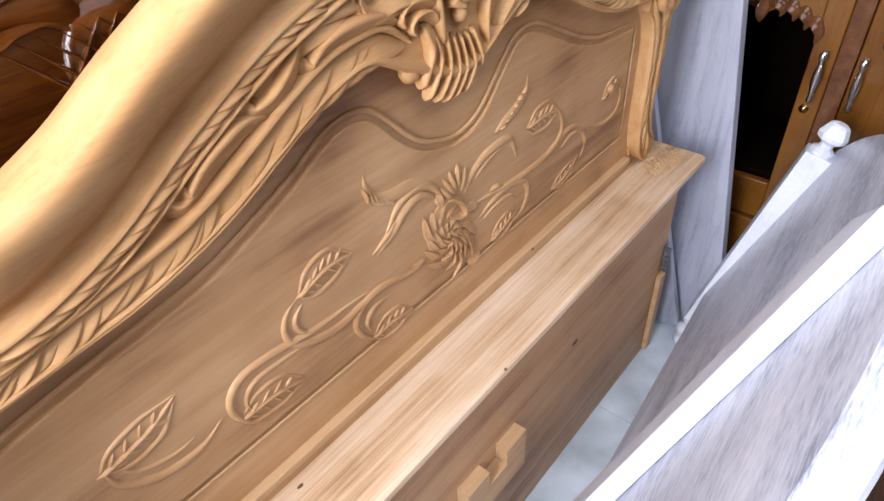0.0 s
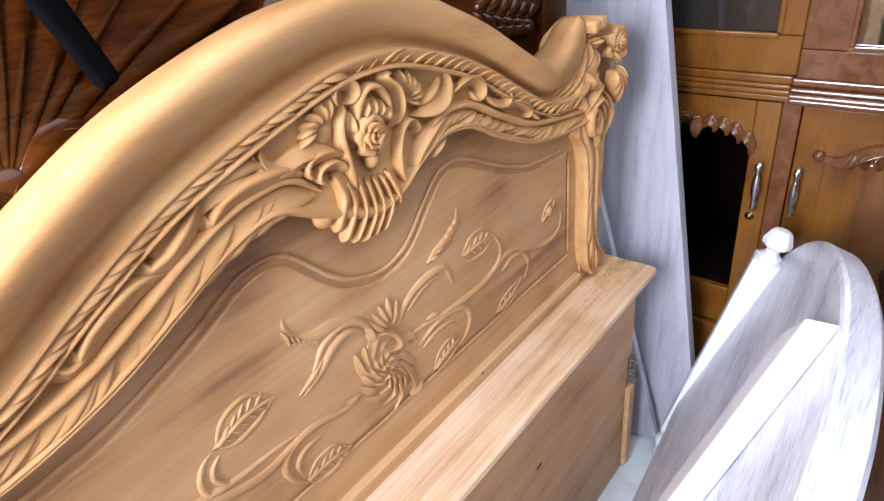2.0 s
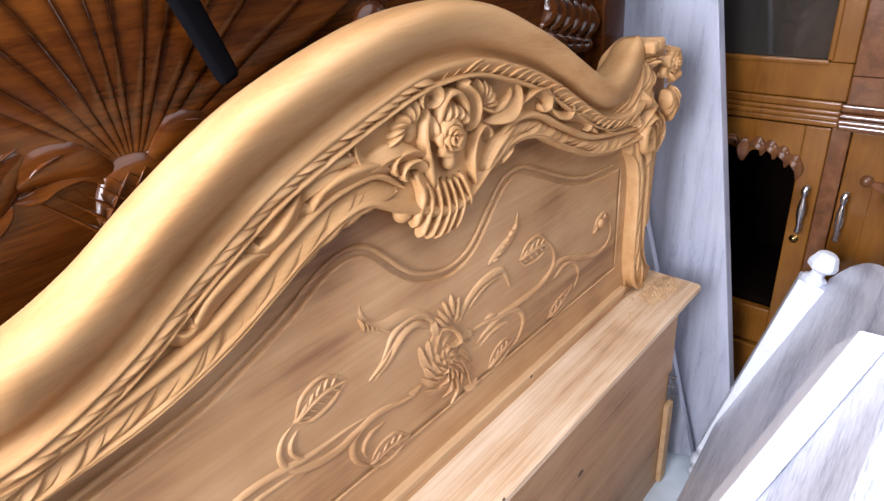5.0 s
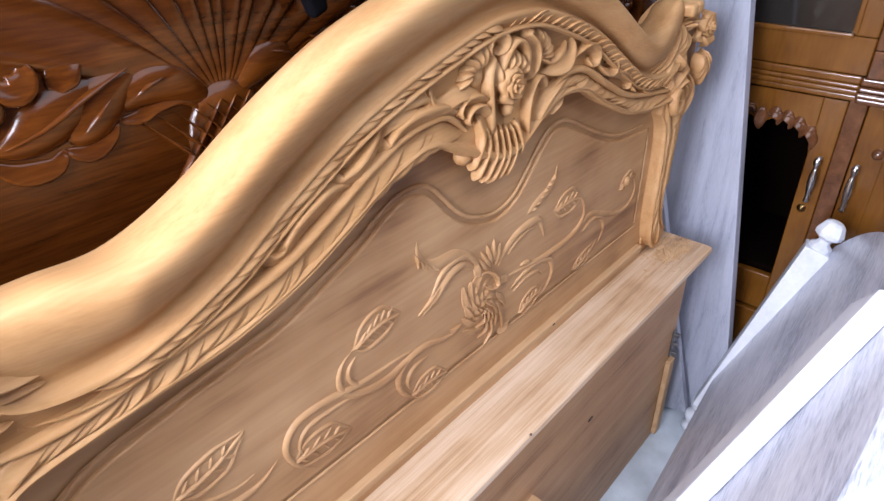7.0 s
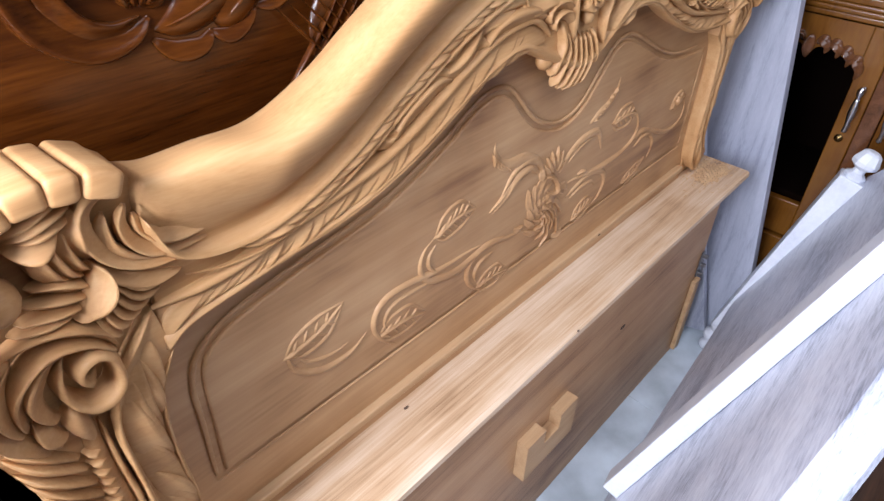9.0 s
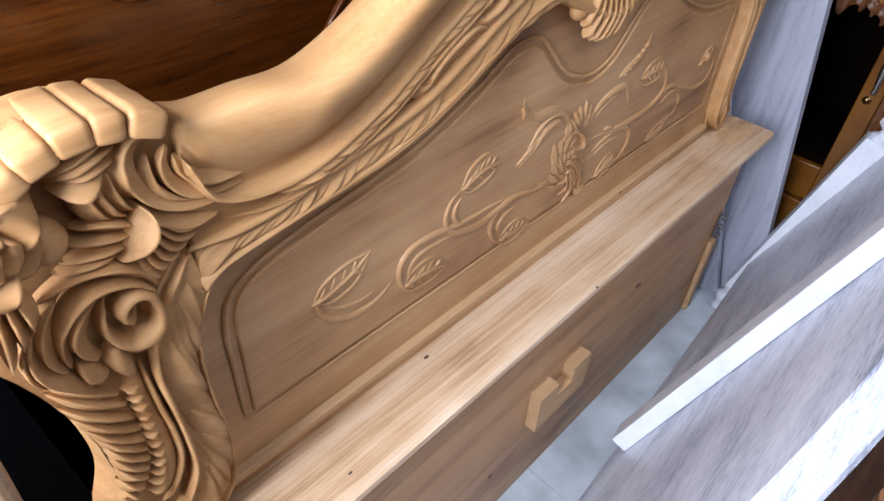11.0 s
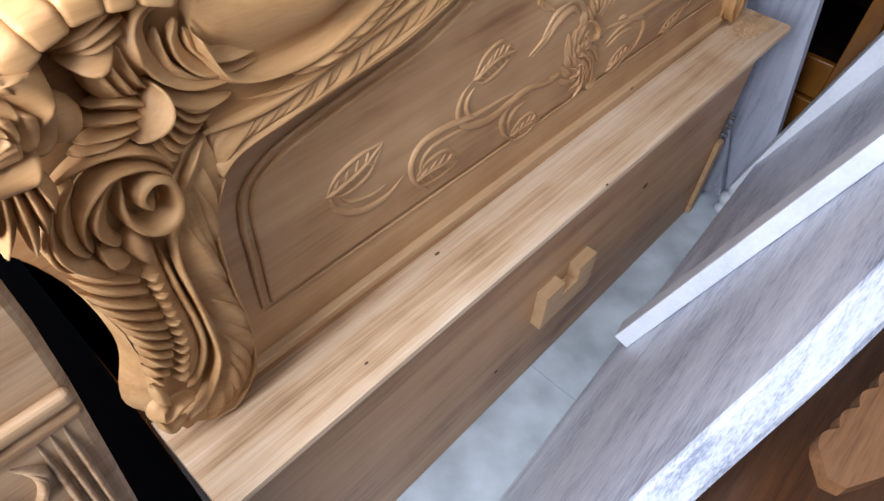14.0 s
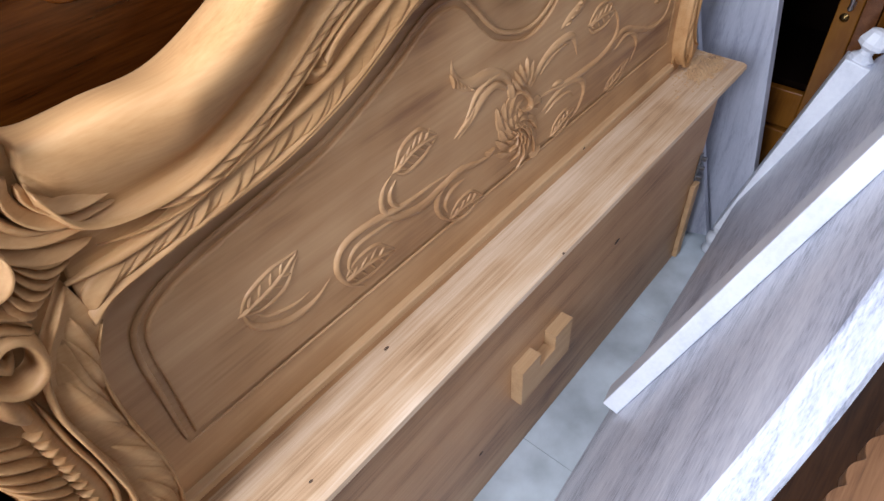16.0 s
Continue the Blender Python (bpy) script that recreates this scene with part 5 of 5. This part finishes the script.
# batten, roughly sawn at the top
bm = box(-0.037, 0.037, 0.015, 0.93, 0.001, 0.044, 0.003)
for v in bm.verts:
    if v.co.y > 0.85:
        v.co.y += 0.03 * math.sin(v.co.x * 60) - 0.35 * v.co.z
bmesh.ops.transform(bm, verts=bm.verts, matrix=FB @ pose(0.035, -0.01, 0, 0, 0, 10.5))
part("batten", bm, PRIMER, foot, "bright primed batten with a roughly sawn end")
V2 = Vector((0.153, -0.244, 0.958)).normalized()
U2 = (U - U.dot(V2) * V2).normalized()
FP = Matrix.Translation((1.908, -0.160, 0.0)) @ Matrix((U2, V2, U2.cross(V2))).transposed().to_4x4()
leg = tagged(new("primed_bed_post"), "white primed bed post with turned foot and finial, leaning", "bed post")
part("post", box(-0.036, 0.036, 0.12, 0.775, -0.05, 0.022, 0.004, m=FP), PRIMER, leg)
TURN_UP = Matrix.Rotation(radians(-90), 4, "X")
part("foot", turned([(0.018, 0), (0.026, 0.004), (0.028, 0.018), (0.021, 0.030), (0.023, 0.038), (0.036, 0.05), (0.038, 0.068), (0.028, 0.082), (0.024, 0.09), (0.036, 0.10), (0.037, 0.12)], 20, FP @ Matrix.Translation((0, 0.0, -0.014)) @ TURN_UP), PRIMER, leg, "turned white foot", smooth=True)
part("finial", turned([(0.030, 0.775), (0.032, 0.785), (0.018, 0.795), (0.017, 0.805), (0.036, 0.818), (0.038, 0.830), (0.027, 0.856), (0.018, 0.862), (0.010, 0.863)], 9, FP @ Matrix.Translation((0, 0, -0.014)) @ TURN_UP), PRIMER, leg, "faceted white finial")

# ---------- brown polished pieces beyond it ----------
br = tagged(new("brown_bed"), "satin brown polished bed side with a scalloped tan rail", "bed")
part("board", box(-0.6, 2.0, -1.35, -0.60, 0.52, 0.55, 0.003), BROWN, br)
for x in (-0.56, 1.90):
    for y in (-1.31, -0.68):
        part("leg", box(x - 0.035, x + 0.035, y - 0.035, y + 0.035, 0.0, 0.519, 0.004), BROWN, br)
ap = []
for k in range(60):
    x = 0.66 + 1.30 * k / 59
    ap.append((x, -0.75 - 0.16 * (x - 0.642) - 0.014 * abs(math.sin(k * 0.55))))
bm = bmesh.new()
f = bm.faces.new([bm.verts.new((x, y, 0.80)) for x, y in ap] + [bm.verts.new(p) for p in [(x, -0.678 - 0.161 * (x - 0.645) + 0.011 * abs(math.sin((x - 0.645) * 58)), 0.80) for x in np.linspace(1.96, 0.645, 320)] + [(0.612, -0.705, 0.80), (0.618, -0.728, 0.80)]])
g = bmesh.ops.extrude_face_region(bm, geom=[f])
bmesh.ops.translate(bm, verts=[v for v in g["geom"] if isinstance(v, bmesh.types.BMVert)], vec=(0, 0, -0.03))
bmesh.ops.triangulate(bm, faces=[f for f in bm.faces if len(f.verts) > 4])
part("scalloped_rail", bm, TAN, br, "tan sanded rail with scalloped edge")

# turned brown post beyond the arch
bp_ = tagged(new("brown_bed_post"), "dark brown turned bed post with a ball behind the footboard", "bed post")
part("shaft", turned([(0.030, 0.551), (0.034, 0.57), (0.022, 0.60), (0.034, 0.63), (0.036, 0.66), (0.022, 0.69), (0.034, 0.72), (0.036, 0.75), (0.024, 0.78), (0.036, 0.81), (0.036, 0.83), (0.020, 0.86), (0.018, 0.90)], 18, Matrix.Translation((1.93, -0.645, 0))), BROWN, bp_, smooth=True)
part("ball", turned([(0.016, 0.90), (0.032, 0.915), (0.042, 0.94), (0.042, 0.96), (0.032, 0.985), (0.014, 0.998)], 18, Matrix.Translation((1.93, -0.645, 0))), BROWN, bp_, smooth=True)

# ---------- headboard at the near end ----------
nl = tagged(new("small_headboard"), "weathered brown carved headboard with fluted border beside the large one", "headboard")
outline = [(-0.80, 0.0), (-0.80, 1.40), (-0.05, 1.385), (-0.025, 1.372), (-0.012, 1.345), (-0.013, 1.29), (-0.018, 1.22), (-0.030, 1.10), (-0.045, 0.95), (-0.06, 0.7), (-0.06, 0.0)]
part("board", flat_outline(outline, -0.19, -0.14, 0.008), SHADE, nl)
part("cross_moulding", box(-0.80, -0.022, -0.200, -0.188, 1.213, 1.228, 0.005, 3, pose(0, 0, 0)), SHADE, nl)
part("cross_moulding", box(-0.80, -0.022, -0.197, -0.188, 1.192, 1.203, 0.004, 3), SHADE, nl)
for k in range(3):
    stroke("flute", [(-0.040 - 0.010 * k, 1.19), (-0.055 - 0.010 * k, 1.0), (-0.07 - 0.01 * k, 0.7)], 0.008, 0.008, -0.188, SHADE, nl, ends=(1, 1), n=10)
for k in range(5):
    stroke("carved_arc", [(-0.085 + 0.004 * k, 1.180 - 0.006 * k), (-0.070 - 0.003 * k, 1.155 - 0.007 * k), (-0.078 - 0.006 * k, 1.128 - 0.004 * k)], 0.009, 0.010, -0.188, SHADE, nl, n=10)
    stroke("carved_arc", [(-0.19 + 0.012 * k, 1.16), (-0.15 + 0.006 * k, 1.172 - 0.006 * k), (-0.11, 1.15 - 0.012 * k), (-0.10 + 0.002 * k, 1.11 - 0.014 * k)], 0.009, 0.010, -0.188, SHADE, nl, n=12)
boss("carved_bud", -0.10, 1.215, 0.020, 0.012, -0.19, SHADE, nl, 0.012)

# ---------- display cabinet ----------
cab = tagged(new("display_cabinet"), "amber polished teak display cabinet with carved doors and chrome handles", "cabinet")
CX = 2.2
# back, sides and shelves carry the interior's shade in their colour
part("back", box(CX + 0.42, CX + 0.45, -1.25, 0.12, 0.0, 2.3, 0.004), DEEP, cab, "cabinet interior coloured near black for its deep shade")
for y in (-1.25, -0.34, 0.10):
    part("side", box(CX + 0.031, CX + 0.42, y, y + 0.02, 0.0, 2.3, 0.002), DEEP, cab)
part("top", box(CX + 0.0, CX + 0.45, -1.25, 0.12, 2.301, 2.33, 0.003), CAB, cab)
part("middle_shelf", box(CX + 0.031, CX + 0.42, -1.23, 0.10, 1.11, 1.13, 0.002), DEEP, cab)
part("plinth", box(CX - 0.01, CX + 0.03, -1.25, 0.12, 0.0, 0.36, 0.004), CAB, cab)
part("divider_stile", box(CX - 0.006, CX + 0.03, -0.345, -0.300, 0.36, 1.11, 0.003), CABD, cab)
# open-fronted door
d1 = part("door", box(CX, CX + 0.028, -0.298, -0.235, 0.37, 1.10, 0.004), CAB, cab, "door with an arched carved opening")
part("door_rail", box(CX, CX + 0.028, -0.235, 0.10, 0.37, 0.50, 0.004), CAB, d1)
bm = bmesh.new()
ys = np.linspace(-0.235, 0.06, 40)
vs = []
for y in ys:
    q = (y + 0.0875) / 0.1475
    z = 1.028 - 0.055 * abs(q) ** 3 - 0.012 * abs(math.sin(q * 7)) - 0.035 * math.exp(-((q / 0.12) ** 2))
    vs.append([bm.verts.new(p) for p in ((CX, y, z), (CX, y, 1.10), (CX + 0.028, y, 1.10), (CX + 0.028, y, z))])
for a, b in zip(vs, vs[1:]):
    for k in range(4):
        bm.faces.new((a[k], b[k], b[(k + 1) % 4], a[(k + 1) % 4]))
part("carved_apron", bm, CAB, d1, smooth=False)


def yz_stroke(name, pts, w, h, mat, parent, x=CX, e=(0.3, 0.2), n=16):
    """A carved rib on the cabinet's front, pts as (y, z)."""
    o = stroke(name, [(-y, z) for y, z in pts], w, h, 0.0, mat, parent, ends=e, n=n, lean=0.3)
    for v in o.data.vertices:
        a, b, c = v.co
        v.co = (x + b, -a, c)
    return o


for s in (1, -1):
    for k in range(4):
        yc = -0.0875 + s * (0.03 + 0.034 * k)
        yz_stroke("carved_leaf", [(yc - s * 0.012, 1.020 - 0.004 * k * k), (yc, 1.036 - 0.004 * k * k), (yc + s * 0.022, 1.022 - 0.005 * k * k), (yc + s * 0.018, 0.998 - 0.006 * k * k)], 0.026, 0.022, CABD, d1)
        yz_stroke("carved_leaf", [(yc - s * 0.006, 1.046 - 0.004 * k * k), (yc + s * 0.010, 1.044 - 0.004 * k * k), (yc + s * 0.024, 1.034 - 0.005 * k * k)], 0.016, 0.016, CABD, d1)
yz_stroke("carved_leaf", [(-0.0875, 1.045), (-0.0875, 1.02), (-0.0875, 0.975)], 0.034, 0.024, CABD, d1)
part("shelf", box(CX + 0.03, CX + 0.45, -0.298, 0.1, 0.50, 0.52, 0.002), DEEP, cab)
# panelled door
d2 = part("door", box(CX, CX + 0.028, -0.86, -0.347, 0.37, 1.10, 0.004), CAB, cab, "panelled door with a carved arch")
part("sunk_panel", box(CX - 0.004, CX + 0.002, -0.80, -0.42, 0.45, 0.97, 0.003), CAB, d2)
for s in (1, -1):
    yz_stroke("carved_scroll", [(-0.61 + s * 0.20, 0.972), (-0.61 + s * 0.15, 0.968), (-0.61 + s * 0.10, 1.0), (-0.61 + s * 0.05, 1.015), (-0.61 + s * 0.01, 0.99)], 0.034, 0.032, CABD, d2, n=24)
    boss("carved_scroll", CX - 0.004, 0.975, 0.016, 0.016, -0.61 + s * 0.205, CABD, d2)
    for k in range(4):
        yc = -0.61 + s * (0.03 + 0.03 * k)
        yz_stroke("carved_leaf", [(yc, 1.005 - 0.003 * k), (yc + s * 0.012, 0.99 - 0.004 * k), (yc + s * 0.004, 0.960 - 0.003 * k)], 0.026, 0.034, CABD, d2, n=10)
part("end_stile", box(CX - 0.006, CX + 0.03, -1.25, -0.862, 0.36, 1.11, 0.003), CAB, cab)


def handle(y):
    h = part("handle", turned([(0.005, -0.072), (0.009, -0.066), (0.006, -0.055), (0.007, -0.04), (0.012, -0.012), (0.0115, 0.012), (0.007, 0.035), (0.005, 0.042), (0.010, 0.05), (0.011, 0.060), (0.006, 0.072)], 12, Matrix.Translation((CX - 0.028, y, 0.868))), CHROME, cab, "ornate chrome handle", smooth=True)
    for z in (0.808, 0.928):
        part("handle_post", box(CX - 0.028, CX, y - 0.006, y + 0.006, z - 0.006, z + 0.006, 0.002), STEEL, h)


handle(-0.272), handle(-0.368)
part("lock", turned([(0.013, 0), (0.013, 0.003), (0.007, 0.005), (0.006, 0.007)], 16, pose(CX, -0.262, 0.764, 0, -90, 0)), BRASS, cab, "round brass lock", smooth=True)
# waist mouldings
for z0, z1, p in ((1.105, 1.122, 0.016), (1.122, 1.137, 0.024), (1.137, 1.150, 0.018), (1.150, 1.172, 0.010)):
    part("waist_moulding", box(CX - p * 0.5, CX + 0.03, -0.312, 0.12, z0, z1, 0.005, 3), CAB, cab)
    part("waist_moulding", box(CX - p * 1.6, CX + 0.03, -1.25, -0.312, z0, z1, 0.006, 3), CABD, cab)
# upper doors
u1 = part("upper_door", box(CX, CX + 0.028, -0.318, 0.12, 1.173, 1.270, 0.004), CAB, cab, "glazed upper door")
part("door_stile", box(CX, CX + 0.028, -0.318, -0.262, 1.271, 2.2, 0.004), CAB, u1)
for bd in (box(CX - 0.006, CX + 0.006, -0.262, 0.12, 1.262, 1.276, 0.004, 3), box(CX - 0.006, CX + 0.006, -0.270, -0.256, 1.276, 2.2, 0.004, 3)):
    part("glazing_bead", bd, CAB, u1)
part("pane", box(CX + 0.010, CX + 0.014, -0.262, 0.12, 1.27, 2.2, 0), GLASSD, u1, "dark glass pane")
u2 = part("upper_door", box(CX - 0.022, CX + 0.028, -0.86, -0.322, 1.173, 1.245, 0.004), CABD, cab, "mirrored upper door")
part("door_stile", box(CX - 0.022, CX + 0.028, -0.425, -0.322, 1.246, 2.2, 0.004), CABD, u2)
part("door_stile", box(CX - 0.022, CX + 0.028, -0.86, -0.78, 1.246, 2.2, 0.004), CABD, u2)
part("mirror", box(CX - 0.012, CX - 0.006, -0.78, -0.425, 1.245, 2.2, 0), MIRROR, u2, "mirror pane")
for b in (box(CX - 0.028, CX - 0.02, -0.79, -0.418, 1.245, 1.257, 0.003), box(CX - 0.028, CX - 0.02, -0.432, -0.42, 1.257, 2.2, 0.003)):
    part("glazing_bead", b, CABD, u2)
